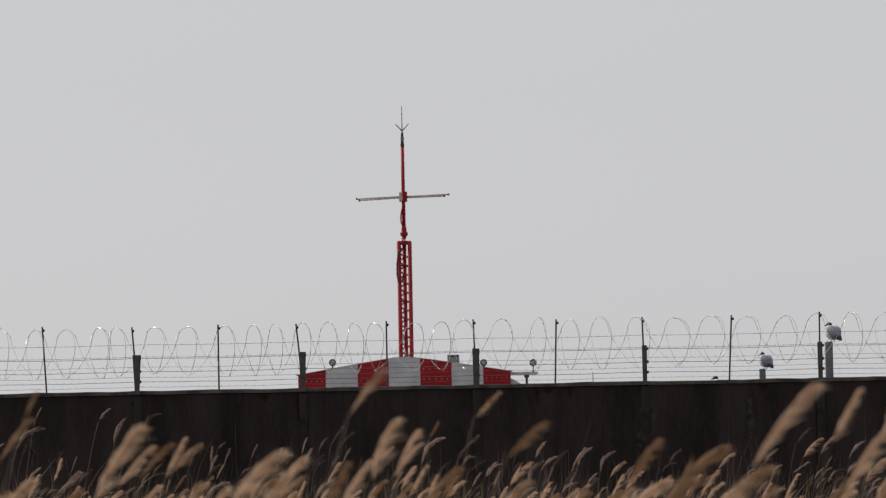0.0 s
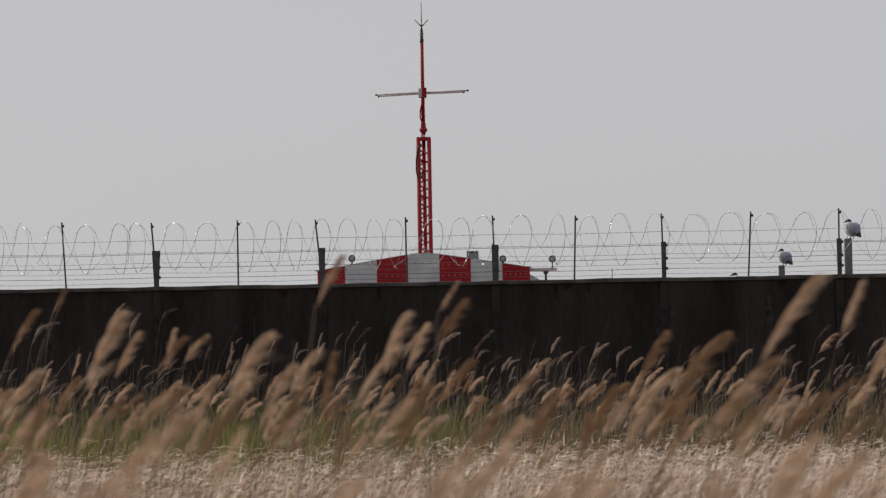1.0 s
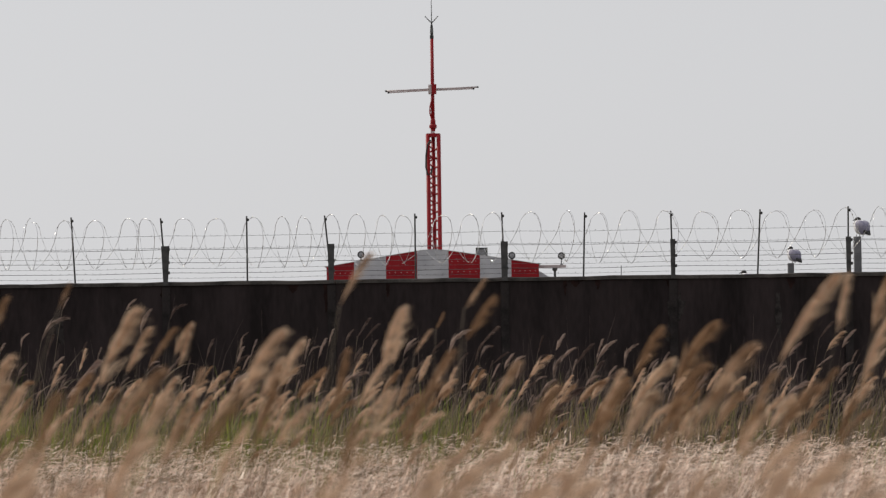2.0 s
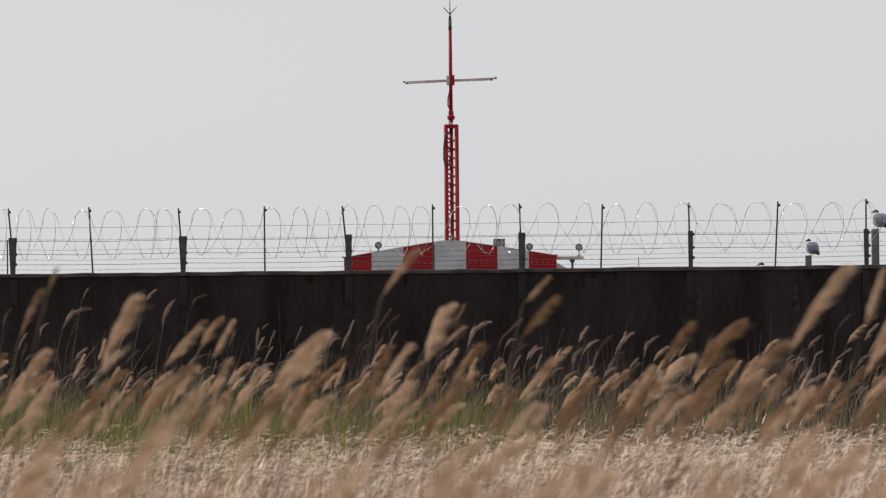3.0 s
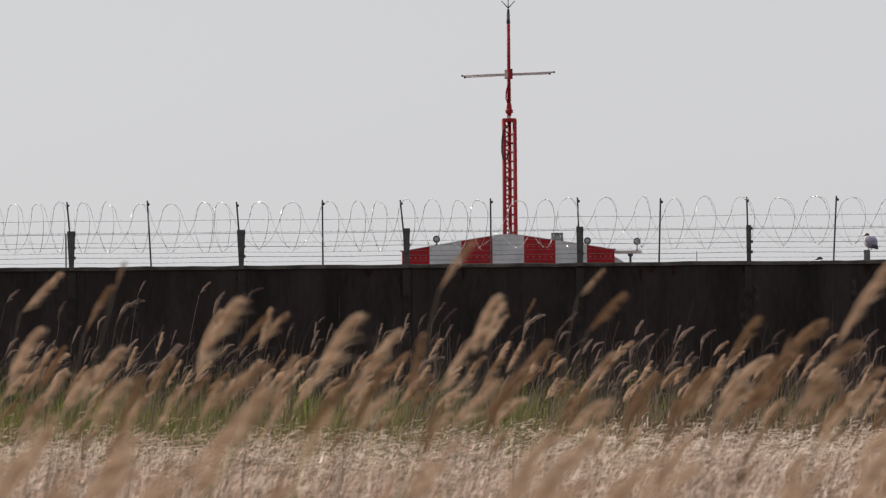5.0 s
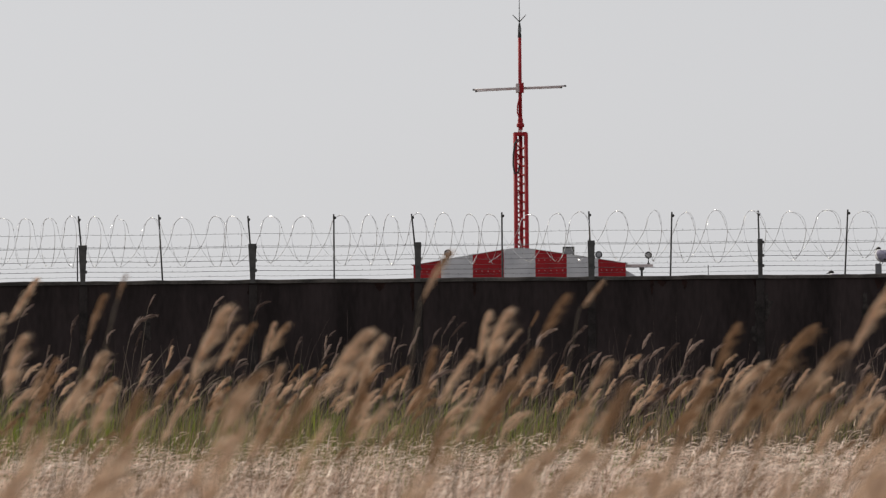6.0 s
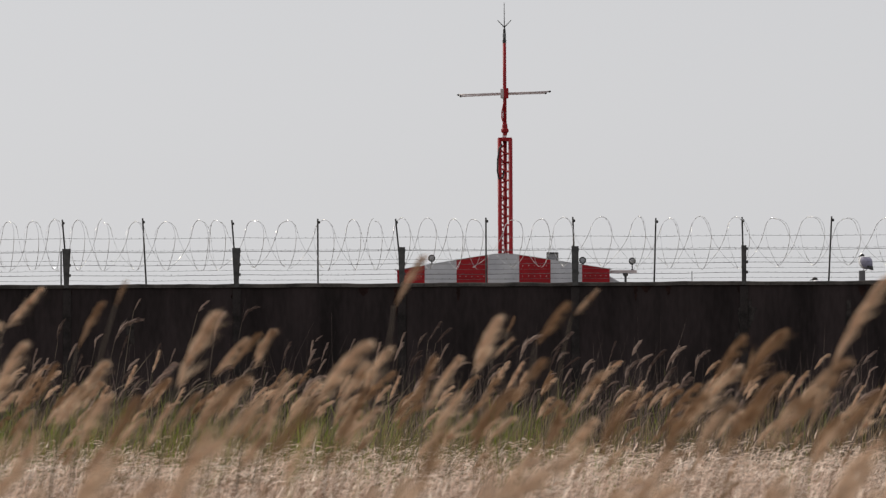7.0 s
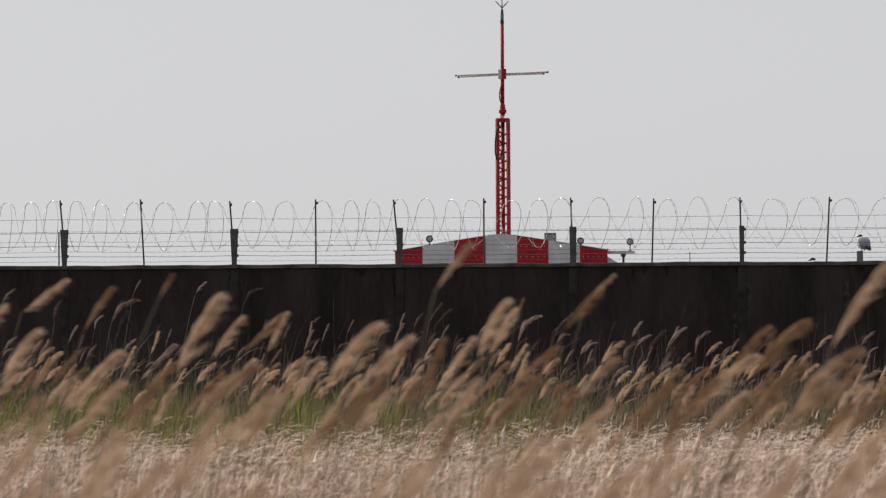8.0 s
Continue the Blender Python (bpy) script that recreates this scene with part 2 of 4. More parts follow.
# ---- fence on the wall ----
STUBS = [-9.05, -6.53, -4.02, -1.58, 0.975, 3.46, 6.05, 8.6]
THIN = [(-7.9, 0.04), (-6.6, 0.08), (-5.41, 0.05), (-4.09, 0.07), (-2.82, 0.0), (-1.67, 0.09), (-0.337, 0.0), (0.945, 0.03),
        (2.17, -0.03), (3.44, 0.02), (4.76, -0.05), (6.06, -0.01), (7.35, -0.02), (8.55, 0.0)]
STRANDS = [(0.68, -0.06, 0.0022), (0.48, -0.07, 0.0032), (0.285, -0.07, 0.0032), (0.135, -0.07, 0.0032)]
REAR = [(0.51, 0.38, 0.0019), (0.36, 0.38, 0.0019), (0.21, 0.38, 0.0019), (0.065, 0.38, 0.0019)]


def build_fence():
    rng = random.Random(5)
    for i, x in enumerate(STUBS):
        wide = 0.062 if x < -3 else (0.052 if x < 2 else 0.036)
        foot = 0.036 if x < 0 else wide * 0.85
        post = thing("fence_post", pose(x, WALL_Y - 0.065, WALL_TOP), "short dark steel fence post bolted on a concrete wall",
                     "fence post", "dark posts along the wall")
        bm = bmesh.new()
        for y0, y1, w in ((-0.012, 0.0, 1.0), (0.0, 0.05, 0.25)):
            vs = []
            for z, h in ((-0.05, foot), (0.0, foot), (0.53, wide)):
                vs.append([bm.verts.new(p) for p in ((-h if w == 1 else -h, y0, z), (h if w == 1 else -h + 0.014, y0, z),
                                                     (h if w == 1 else -h + 0.014, y1, z), (-h, y1, z))])
            for a, b in zip(vs, vs[1:]):
                for j in range(4):
                    bm.faces.new((a[j], a[(j + 1) % 4], b[(j + 1) % 4], b[j]))
            bm.faces.new(vs[0][::-1])
            bm.faces.new(vs[-1])
        part("post", bm, DARK_STEEL, post)
        bm = bmesh.new()
        box(bm, -0.062, 0.062, 0.044, 0.075, -1.7 + rng.uniform(-0.2, 0.1), -0.07, 0.01)
        part("socket", bm, SOCKET, post, "dark stained concrete socket")
        if x < -6:
            bm = bmesh.new()
            box(bm, -wide - 0.028, -wide - 0.010, -0.006, 0.03, 0.0, 0.50, 0.003)
            part("strap", bm, DARK_STEEL, post)
        for z in (0.135, 0.285, 0.48):
            bm = bmesh.new()
            box(bm, wide * 0.6, wide + (0.022 if x > 2 else 0.003), -0.03, 0.0, z - 0.022, z + 0.022, 0.006)
            part("clamp", bm, DARK_STEEL, post)
    for x, lean in THIN:
        rod = thing("fence_rod", pose(x, WALL_Y + 0.02, WALL_TOP), "thin dark steel rod carrying fence wire", "fence rod",
                    "thin rods along the wall")
        bm = bmesh.new()
        h = 0.96 + rng.uniform(-0.02, 0.02)
        tube(bm, [(lean * 1.02, 0.0, -0.03), (lean, 0.0, 0.0), (0, 0, h)], [0.013, 0.013, 0.012], 6)
        part("rod", bm, DARK_STEEL, rod)
        bm = bmesh.new()
        ball(bm, (0.018, -0.01, h - 0.055), (0.02, 0.02, 0.022), seg=8)
        part("clip", bm, BLACK, rod)
    for name, rows in (("front", STRANDS), ("rear", REAR)):
        for h, y, r in rows:
            bm = bmesh.new()
            pts = []
            edges = [-40.0, -12] + STUBS + [12, 40.0]
            for a, b in zip(edges, edges[1:]):
                for k in range(8):
                    s = k / 8
                    sag = -0.012 * math.sin(math.pi * s) * rng.uniform(0.6, 1.3)
                    pts.append((a + (b - a) * s, WALL_Y + y, WALL_TOP + h + sag + rng.uniform(-0.002, 0.002)))
            pts.append((40.0, WALL_Y + y, WALL_TOP + h))
            tube(bm, pts, r, 4)
            x = -9.0
            while x < 9.0:  # barbs
                for k in (-1, 1):
                    tube(bm, [(x, WALL_Y + y - 0.01, WALL_TOP + h - 0.009 * k), (x + 0.008, WALL_Y + y + 0.01, WALL_TOP + h + 0.009 * k)],
                         [0.0022, 0.001], 3)
                x += rng.uniform(0.10, 0.14)
            tagged(part("barbed_wire", bm, STRAND), "taut weathered barbed wire strand on a fence", "barbed wire",
                   "wire strands along the wall")


def build_coils():
    """Concertina wire: two interlaced strands whose loops are clipped together at the foot."""
    rng = random.Random(11)
    tops = [-14.0 + 0.48 * k for k in range(14)] + [-7.40, -7.06, -6.73, -6.38, -6.0, -5.53, -5.07, -4.57, -4.32, -3.76, -3.28, -2.74, -2.31, -1.98, -1.59, -1.2, -0.81,
            -0.51, 0.075, 0.47, 0.8, 1.37, 1.91, 2.375, 2.825, 3.37, 3.94, 4.475, 5.0, 5.56, 6.03] + [6.55 + 0.5 * k for k in range(12)]
    tops = [t + (rng.uniform(-0.06, 0.06) if abs(t) > 7.45 else 0.0) for t in tops]
    for first in range(0, len(tops) - 1, 9):
        at = tops[first:first + 10]
        loops, steps = len(at) - 1, 18
        if loops < 1:
            break
        gap = [at[min(i + 1, loops)] - at[max(i - 1, 0)] for i in range(loops + 1)]
        half = [min(0.195, max(0.12, 0.18 * g * rng.uniform(0.85, 1.1))) for g in gap]
        rad = [rng.uniform(0.345, 0.385) for _ in at]
        mid = [0.585 + rng.uniform(-0.02, 0.02) for _ in at]
        slip = [rng.uniform(-0.07, 0.07) for _ in at]
        coil = thing("razor_wire_coil", pose(0, WALL_Y + 0.16, WALL_TOP), "shiny looping razor wire coil along a wall top", "razor wire",
                     "razor wire along the wall")
        for strand in (0, 1):
            pts = []
            for i in range(loops):
                for k in range(2 * steps):
                    th = math.pi * k / steps
                    down = th < math.pi
                    travels = down == bool(strand)
                    u = (th if down else th - math.pi) / math.pi
                    late = min(1.0, max(0.0, (u - 0.3) / 0.7 if down else u / 0.7))
                    f = late * late * (3 - 2 * late) if travels else float(strand)
                    mix = lambda q: q[i] * (1 - k / (2 * steps)) + q[i + 1] * k / (2 * steps)
                    bulge = mix(half) * math.sin(th) * (0.86 + 0.30 * math.cos(th)) * ((1 - f if down else f) if travels else 1.0)
                    x = at[i] + (at[i + 1] - at[i]) * f + bulge + mix(slip) * (1 - math.cos(th)) / 2
                    pts.append(Vector((x, 0.24 * math.sin(th + 0.4) * (1 if strand else -1),
                                       mix(mid) + mix(rad) * math.cos(th) + 0.01 * math.sin(3 * th + i))))
            bm = bmesh.new()
            tube(bm, pts, 0.0023 if strand else 0.0030, 6)
            for i in range(2, len(pts) - 2, 2):  # small barbs clinched on the core
                p, d = pts[i], (pts[i + 1] - pts[i - 1]).normalized()
                out = d.cross(Vector((0, 1, 0)))
                out = Matrix.Rotation(rng.uniform(-0.9, 0.9), 3, d) @ (out.normalized() if out.length > 1e-3 else Vector((1, 0, 0)))
                for q in (out, -out):
                    v = [bm.verts.new(p + d * u + q * w2) for u, w2 in ((-0.008, 0.002), (0.008, 0.002), (0.012, 0.0058), (-0.012, 0.0058))]
                    bm.faces.new(v)
            smooth(part("wire_strand", bm, WIRE, coil))


build_fence()
build_coils()

# ---- striped hut with mast ----
HUT_Y = 90.0
BANDS = [-2.51, -1.90, -1.195, -0.505, 0.19, 0.885, 1.58, 2.19]
HUT_MID, APEX, EAVE = -0.16, 3.635, 3.285


def roof_line(x):
    u = min(1.0, abs(x - HUT_MID) / 2.35)
    return APEX - (APEX - EAVE) * (u - 0.09 + 0.09 * math.exp(-u * 11)) / 0.91


def build_hut():
    hut = thing("hut", pose(0.035, HUT_Y, 0), "small red and white striped sheet-metal hut with low gable", "hut")
    for i, (a, b) in enumerate(zip(BANDS, BANDS[1:])):
        bm = bmesh.new()
        cols = 8
        cell = 0.10
        for face_y, flip in ((0.0, False), (0.05, True)):
            lines = []
            for k in range(cols + 1):
                x = a + (b - a) * k / cols
                top = roof_line(x)
                zs = []
                z = 0.0
                while z < top - 0.06:
                    zs += [(z, 0.0), (z + 0.085, 0.0), (z + 0.09, 0.008), (z + 0.098, 0.008)]
                    z += cell
                zs = [q for q in zs if q[0] < EAVE - 0.04] + [(top, 0.0)]
                lines.append([bm.verts.new((x, face_y + (d if not flip else 0), zz)) for zz, d in zs])
            for p, q in zip(lines, lines[1:]):
                for j in range(len(p) - 1):
                    f = (p[j], q[j], q[j + 1], p[j + 1])
                    bm.faces.new(f[::-1] if flip else f)
        band = part("wall_band", bm, RED if i % 2 == 0 else WHITE, hut, "red painted sheet panel" if i % 2 == 0 else "white painted sheet panel")
        if i % 2 == 0:
            # bolt rows; the pale colour paints the glints on their heads
            for z in (3.14, 3.37) if i == 4 else (3.14,):
                for k in range(5):
                    x = a + (b - a) * (k + 0.6) / 5.3
                    if z < roof_line(x) - 0.05:
                        bm = bmesh.new()
                        ball(bm, (x, -0.004, z), (0.012, 0.008, 0.009), seg=8)
                        part("bolt", bm, PALE_PIPE, band, "bolt head with its glint painted pale")
    # roof sheet following the gable, 5 m long
    bm = bmesh.new()
    prof = [BANDS[0] - 0.05 + (BANDS[-1] - BANDS[0] + 0.1) * k / 40 for k in range(41)]
    rows = []
    for y, dz in ((-0.006, 0.003), (-0.006, 0.012), (5.0, 0.012), (5.0, 0.003)):
        rows.append([bm.verts.new((x, y, roof_line(x) + dz)) for x in prof])
    for a, b in zip(rows, rows[1:] + rows[:1]):
        for k in range(40):
            bm.faces.new((a[k], a[k + 1], b[k + 1], b[k]))
    bmesh.ops.recalc_face_normals(bm, faces=bm.faces)
    part("roof", bm, ROOF, hut, "thin grey sheet roof")
    for x in (BANDS[0], BANDS[-1] - 0.05):
        bm = bmesh.new()
        box(bm, x, x + 0.05, 0.052, 4.95, 0, EAVE - 0.01)
        part("side_wall", bm, RED, hut)
    bm = bmesh.new()
    box(bm, BANDS[0], BANDS[-1], 4.95, 5.0, 0, EAVE - 0.01)
    part("back_wall", bm, WHITE, hut)
    bm = bmesh.new()
    box(bm, BANDS[-1] + 0.003, BANDS[-1] + 0.25, 0.1, 1.2, 0.0, 3.13)
    for v in bm.verts:
        if v.co.x > BANDS[-1] + 0.2 and v.co.z > 3:
            v.co.z = 2.99
    part("side_cover", bm, WHITE, hut, "pale sloping side cover")


def build_mast():
    mx, my = -0.075, HUT_Y + 0.9
    foot, top, w = 0.0, 6.235, 0.241
    mast = thing("antenna_mast", pose(mx, my, 0), "red lattice antenna mast with cross arm and whip", "antenna mast")
    legs = [(-w / 2, 0.0), (w / 2, 0.0), (0.0, w * 0.86)]
    for x, y in legs:
        bm = bmesh.new()
        tube(bm, [(x, y, foot), (x, y, top)], 0.046 if y == 0 else 0.044, 8)
        smooth(part("leg", bm, RED, mast))
    step = 0.20
    for a, b in ((0, 1), (1, 2), (2, 0)):
        z, s = 3.3, 0
        (x0, y0), (x1, y1) = legs[a], legs[b]
        while z + step < top:
            runs = []
            if a == 0 and s % 4 == 0:  # the front is braced wide apart
                runs = [((x0, y0, z), (x1, y1, z), 0.020)]
            elif a == 1:  # rungs
                runs = [((x0, y0, z), (x1, y1, z), 0.026)]
            elif a == 2:  # zigzag
                runs = [((x0, y0, z), (x1, y1, z + step / 2), 0.019), ((x1, y1, z + step / 2), (x0, y0, z + step), 0.019)]
            for p, q, r in runs:
                bm = bmesh.new()
                tube(bm, [p, q], r, 5)
                part("brace", bm, RED, mast)
            z += step
            s += 1
    for z0, z1, y0 in ((foot, 0.05, 0), (6.175, 6.255, 0)):
        bm = bmesh.new()
        box(bm, -w / 2 - 0.03, w / 2 + 0.03, -0.03, w * 0.86 + 0.03, z0, z1, 0.006)
        part("plate", bm, RED, mast)
    c = w * 0.43
    bm = bmesh.new()
    box(bm, -0.055, 0.035, c - 0.04, c + 0.04, 6.23, 6.33, 0.01)
    part("socket", bm, PALE_PIPE, mast, "pale clamp socket")
    bm = bmesh.new()
    tube(bm, [(0, c, 6.31), (0, c, 6.36), (0, c, 6.38), (0, c, 6.44), (0, c, 6.47), (0, c, 6.55), (0, c, 6.6)],
         [0.05, 0.05, 0.085, 0.085, 0.06, 0.055, 0.04], 14)
    part("flange", bm, RED, mast)
    bm = bmesh.new()
    tube(bm, [(0, c, 6.5), (0, c, 7.2), (0, c, 8.40)], [0.042, 0.04, 0.037], 12)
    smooth(part("pipe", bm, RED, mast))
    bm = bmesh.new()
    tube(bm, [(0, c, 8.38), (0, c, 8.45), (0, c, 8.455), (0, c, 8.64), (0, c, 8.70)], [0.042, 0.042, 0.034, 0.03, 0.022], 10)
    part("antenna_base", bm, BLACK, mast, "black antenna base")
    bm = bmesh.new()
    tube(bm, [(0, c, 8.50), (0, c, 8.505), (0, c, 8.595), (0, c, 8.60)], [0.034, 0.038, 0.037, 0.033], 10)
    part("sleeve", bm, GREY_STEEL, mast, "grey metal sleeve")
    bm = bmesh.new()
    tube(bm, [(0, c, 8.68), (0, c, 8.76), (0, c, 9.29)], [0.014, 0.011, 0.006], 6)
    part("whip", bm, BLACK, mast, "black whip antenna")
    for s in (-1, 1):
        bm = bmesh.new()
        tube(bm, [(0, c, 8.73), (0.15 * s, c, 8.89)], [0.012, 0.008], 6)
        part("radial", bm, BLACK, mast)
    bm = bmesh.new()
    box(bm, -0.095, 0.07, c - 0.09, c + 0.09, 7.14, 7.35, 0.02)
    part("hub", bm, PALE_PIPE, mast, "dull pink clamp box")
    bm = bmesh.new()
    box(bm, -0.02, 0.085, c - 0.1, c - 0.085, 7.13, 7.36, 0.005)
    part("hub_plate", bm, RED, mast)
    for s, x1, z1 in ((-1, -1.04, 7.218), (1, 1.01, 7.282)):
        arm_bm = bmesh.new()
        tube(arm_bm, [(0.05 * s, c - 0.04, 7.25), (x1, c - 0.04, z1)], 0.017, 10)
        smooth(part("arm", arm_bm, PALE_PIPE, mast, "pale horizontal antenna arm"))
        bm = bmesh.new()
        tube(bm, [(0.05 * s, c + 0.2, 7.237), (x1 * 0.93 - 0.02, c + 0.2, z1 - 0.02)], 0.014, 8)
        part("arm", bm, PALE_PIPE, mast, "pale horizontal antenna arm")
        for px, pz, py in ((x1, z1, c - 0.04), (x1 * 0.93 - 0.02, z1 - 0.02, c + 0.2)):
            bm = bmesh.new()
            ball(bm, (px, py, pz), (0.028, 0.024, 0.024), seg=10)
            part("tip", bm, BLACK, mast, "black end cap")
    bm = bmesh.new()
    tube(bm, [(0.0, c - 0.05, 7.1), (-0.06, c - 0.06, 6.85), (-0.065, c - 0.06, 6.7), (0, c - 0.06, 6.5)], 0.016, 6)
    part("feeder", bm, RED, mast)
    bm = bmesh.new()
    tube(bm, [(-0.06, -0.05, 6.1), (-0.13, -0.06, 6.0), (-0.165, -0.06, 5.75), (-0.17, -0.06, 5.5), (-0.14, -0.06, 5.33), (-0.05, -0.05, 5.36),
              (-0.03, -0.05, 5.5)], 0.02, 7)
    smooth(part("cable", bm, BLACK, mast, "black coiled cable"))


def build_hut_lamps():
    def lamp(x, y, z, stalk, label):
        ob = thing("marker_lamp", pose(x, y, z - stalk), label, "marker lamp", "round lamps on the hut")
        bm = bmesh.new()
        tube(bm, [(0, 0, 0), (0, 0, 0.02), (0, 0, 0.022), (0, 0, stalk)], [0.03, 0.03, 0.012, 0.012], 8)
        part("stalk", bm, DARK_STEEL, ob)
        bm = bmesh.new()
        n = 24
        prof = [(0.055, -0.035), (0.078, -0.035), (0.08, 0.0), (0.066, 0.05), (0.03, 0.075), (0.004, 0.08)]
        rings = [[bm.verts.new((r * math.cos(2 * math.pi * k / n), yy, stalk + r * math.sin(2 * math.pi * k / n))) for k in range(n)] for r, yy in prof]
        for a, b in zip(rings, rings[1:]):
            for k in range(n):
                bm.faces.new((a[k], b[k], b[(k + 1) % n], a[(k + 1) % n]))
        bmesh.ops.recalc_face_normals(bm, faces=bm.faces)
        part("housing", bm, BLACK, ob, "dark round housing")
        bm = bmesh.new()
        ball(bm, (0, -0.022, stalk), (0.056, 0.02, 0.056), seg=16)
        smooth(part("lens", bm, LENS, ob, "grey glass lens"))

    lamp(-1.715, HUT_Y + 0.3, 3.553, 0.553 - (roof_line(-1.75) - 3.0) - 0.012, "round lamp on a stalk on the hut roof")
    lamp(1.635, HUT_Y + 0.3, 3.487, 0.487 - (roof_line(1.60) - 3.0) - 0.012, "round lamp on a stalk on the hut roof")
    lamp(2.735, HUT_Y + 0.3, 3.465, 0.2, "round lamp on a stalk on a steel beam")
    beam = thing("lamp_beam", pose(2.235, HUT_Y + 0.3, 0), "grey steel beam on a thin post beside the hut", "steel beam")
    bm = bmesh.new()
    box(bm, 0.0, 0.60, -0.05, 0.05, 3.20, 3.265, 0.008)
    part("beam", bm, PALE_PIPE, beam)
    bm = bmesh.new()
    tube(bm, [(0.35, 0, 0), (0.35, 0, 3.12), (0.35, 0, 3.15), (0.35, 0, 3.2)], [0.026, 0.026, 0.055, 0.06], 8)
    part("post", bm, DARK_STEEL, beam)
    flood = thing("floodlight", pose(0.965, HUT_Y + 0.2, roof_line(0.93) + 0.012), "square dark-framed floodlight on the hut roof", "floodlight")
    bm = bmesh.new()
    for x0, x1, z0, z1 in ((-0.13, 0.13, 0.135, 0.165), (-0.13, -0.095, -0.02, 0.135), (0.085, 0.13, -0.02, 0.135)):
        box(bm, x0, x1, -0.05, 0.07, z0, z1, 0.005)
    part("frame", bm, DARK_STEEL, flood)
    bm = bmesh.new()
    box(bm, -0.094, 0.084, 0.0, 0.03, 0.0, 0.134, 0.004)
    part("pane", bm, LENS, flood, "grey glass pane")


build_hut()
build_mast()
build_hut_lamps()


# ---- gulls on posts behind the wall ----
def build_gull(x, y, z, turn, tilt, head_turn, size=1.0):
    """Feet at (x, y, z); faces +X before turning; tilt lifts the breast."""
    g = thing("gull", pose(x, y, z, 0, 0, turn), "white and grey gull with dark head resting on a post", "gull", "gulls behind the wall")
    rot = Matrix.Rotation(radians(-tilt), 3, "Y")
    mid = Vector((0, 0, 0.125))

    def lay(bm):  # from the body's own axes to the stance
        for v in bm.verts:
            v.co = rot @ v.co + mid
        return bm

    bm = ball(bmesh.new(), (0.0, 0, 0), (0.136, 0.104, 0.100), None, 20)
    for v in bm.verts:  # full breast, tapering to the tail
        k = max(0.0, -v.co.x) / 0.14
        v.co.y *= 1 - 0.5 * k * k
        v.co.z *= 1 - 0.35 * k * k
    smooth(part("body", lay(bm), FEATHER, g, "white body"))
    for s in (-1, 1):
        bm = ball(bmesh.new(), (-0.04, 0.034 * s, 0.028), (0.135, 0.076, 0.086), None, 16)
        for v in bm.verts:
            k = max(0.0, -v.co.x - 0.02) / 0.155
            v.co.y *= 1 - 0.55 * k
            v.co.z -= 0.015 * k
        smooth(part("wing", lay(bm), MANTLE, g, "folded grey wing, darkened for its shaded side"))
        # dark tips, oversized to stand in for the shaded lower body
        bm = tube(bmesh.new(), [(-0.13, 0.026 * s, 0.012), (-0.19, 0.014 * s, 0.006), (-0.245, 0.004 * s, 0.002)], [0.034, 0.022, 0.003], 8)
        part("wing_tip", lay(bm), BLACK, g, "black wing tip, enlarged as shade under the body")
    bm = box(bmesh.new(), -0.205, -0.09, -0.028, 0.028, -0.022, -0.008, 0.005)
    part("tail", lay(bm), FEATHER, g)
    breast = rot @ Vector((0.095, 0, 0.02)) + mid
    crown = breast + Vector((0.006, 0, 0.044))
    bm = tube(bmesh.new(), [breast, breast.lerp(crown, 0.55), crown], [0.080, 0.062, 0.036], 12)
    smooth(part("neck", bm, FEATHER, g))
    hm = Matrix.Rotation(radians(head_turn), 3, "Z")
    head = smooth(part("head", ball(bmesh.new(), crown + Vector((0.008, 0, 0.012)), (0.044, 0.035, 0.036), hm, 14), HOOD, g, "dark brown head"))
    a = crown + Vector((0.008, 0, 0.008))
    bm = tube(bmesh.new(), [a + hm @ Vector((0.036, 0, 0)), a + hm @ Vector((0.06, 0, -0.003)), a + hm @ Vector((0.078, 0, -0.010))], [0.009, 0.007, 0.002], 8)
    part("bill", bm, BLACK, head, "dark bill")
    for s in (-1, 1):
        bm = tube(bmesh.new(), [(0.0, 0.028 * s, 0.075), (0.005, 0.028 * s, 0.004), (0.03, 0.03 * s, 0.002)], [0.007, 0.005, 0.006], 6)
        part("leg", bm, HOOD, g)
    g.scale = (size, size, size)


def build_gull_posts():
    for x, y, top, w in ((6.29, 61.0, 3.15, 0.055), (5.285, 61.0, 2.765, 0.045), (4.62, 61.0, 2.39, 0.05)):
        post = thing("perch_post", pose(x, y, 0), "square grey concrete post behind the wall", "post", "posts behind the wall")
        bm = bmesh.new()
        box(bm, -w, w, -w, w, 0, top, 0.008)
        part("post", bm, POST, post)
    build_gull(6.355, 61.0, 3.15, 118, 28, 40, 1.06)
    build_gull(5.335, 61.0, 2.765, 122, 30, 25, 0.9)
    build_gull(4.64, 61.0, 2.39, 130, 30, 30, 1.0)


build_gull_posts()
stake = thing("stake", pose(2.75, 61.2, 0), "thin grey metal stake behind the wall", "stake")
part("rod", tube(bmesh.new(), [(0, 0, 0), (0, 0, 2.77)], [0.007, 0.006], 6), GREY_STEEL, stake)

# ---- reeds: stem, feathery plume and leaves, all bent down wind (+X) ----


def stem_line(bend, z):
    return bend * (z / 1.75) ** 1.9


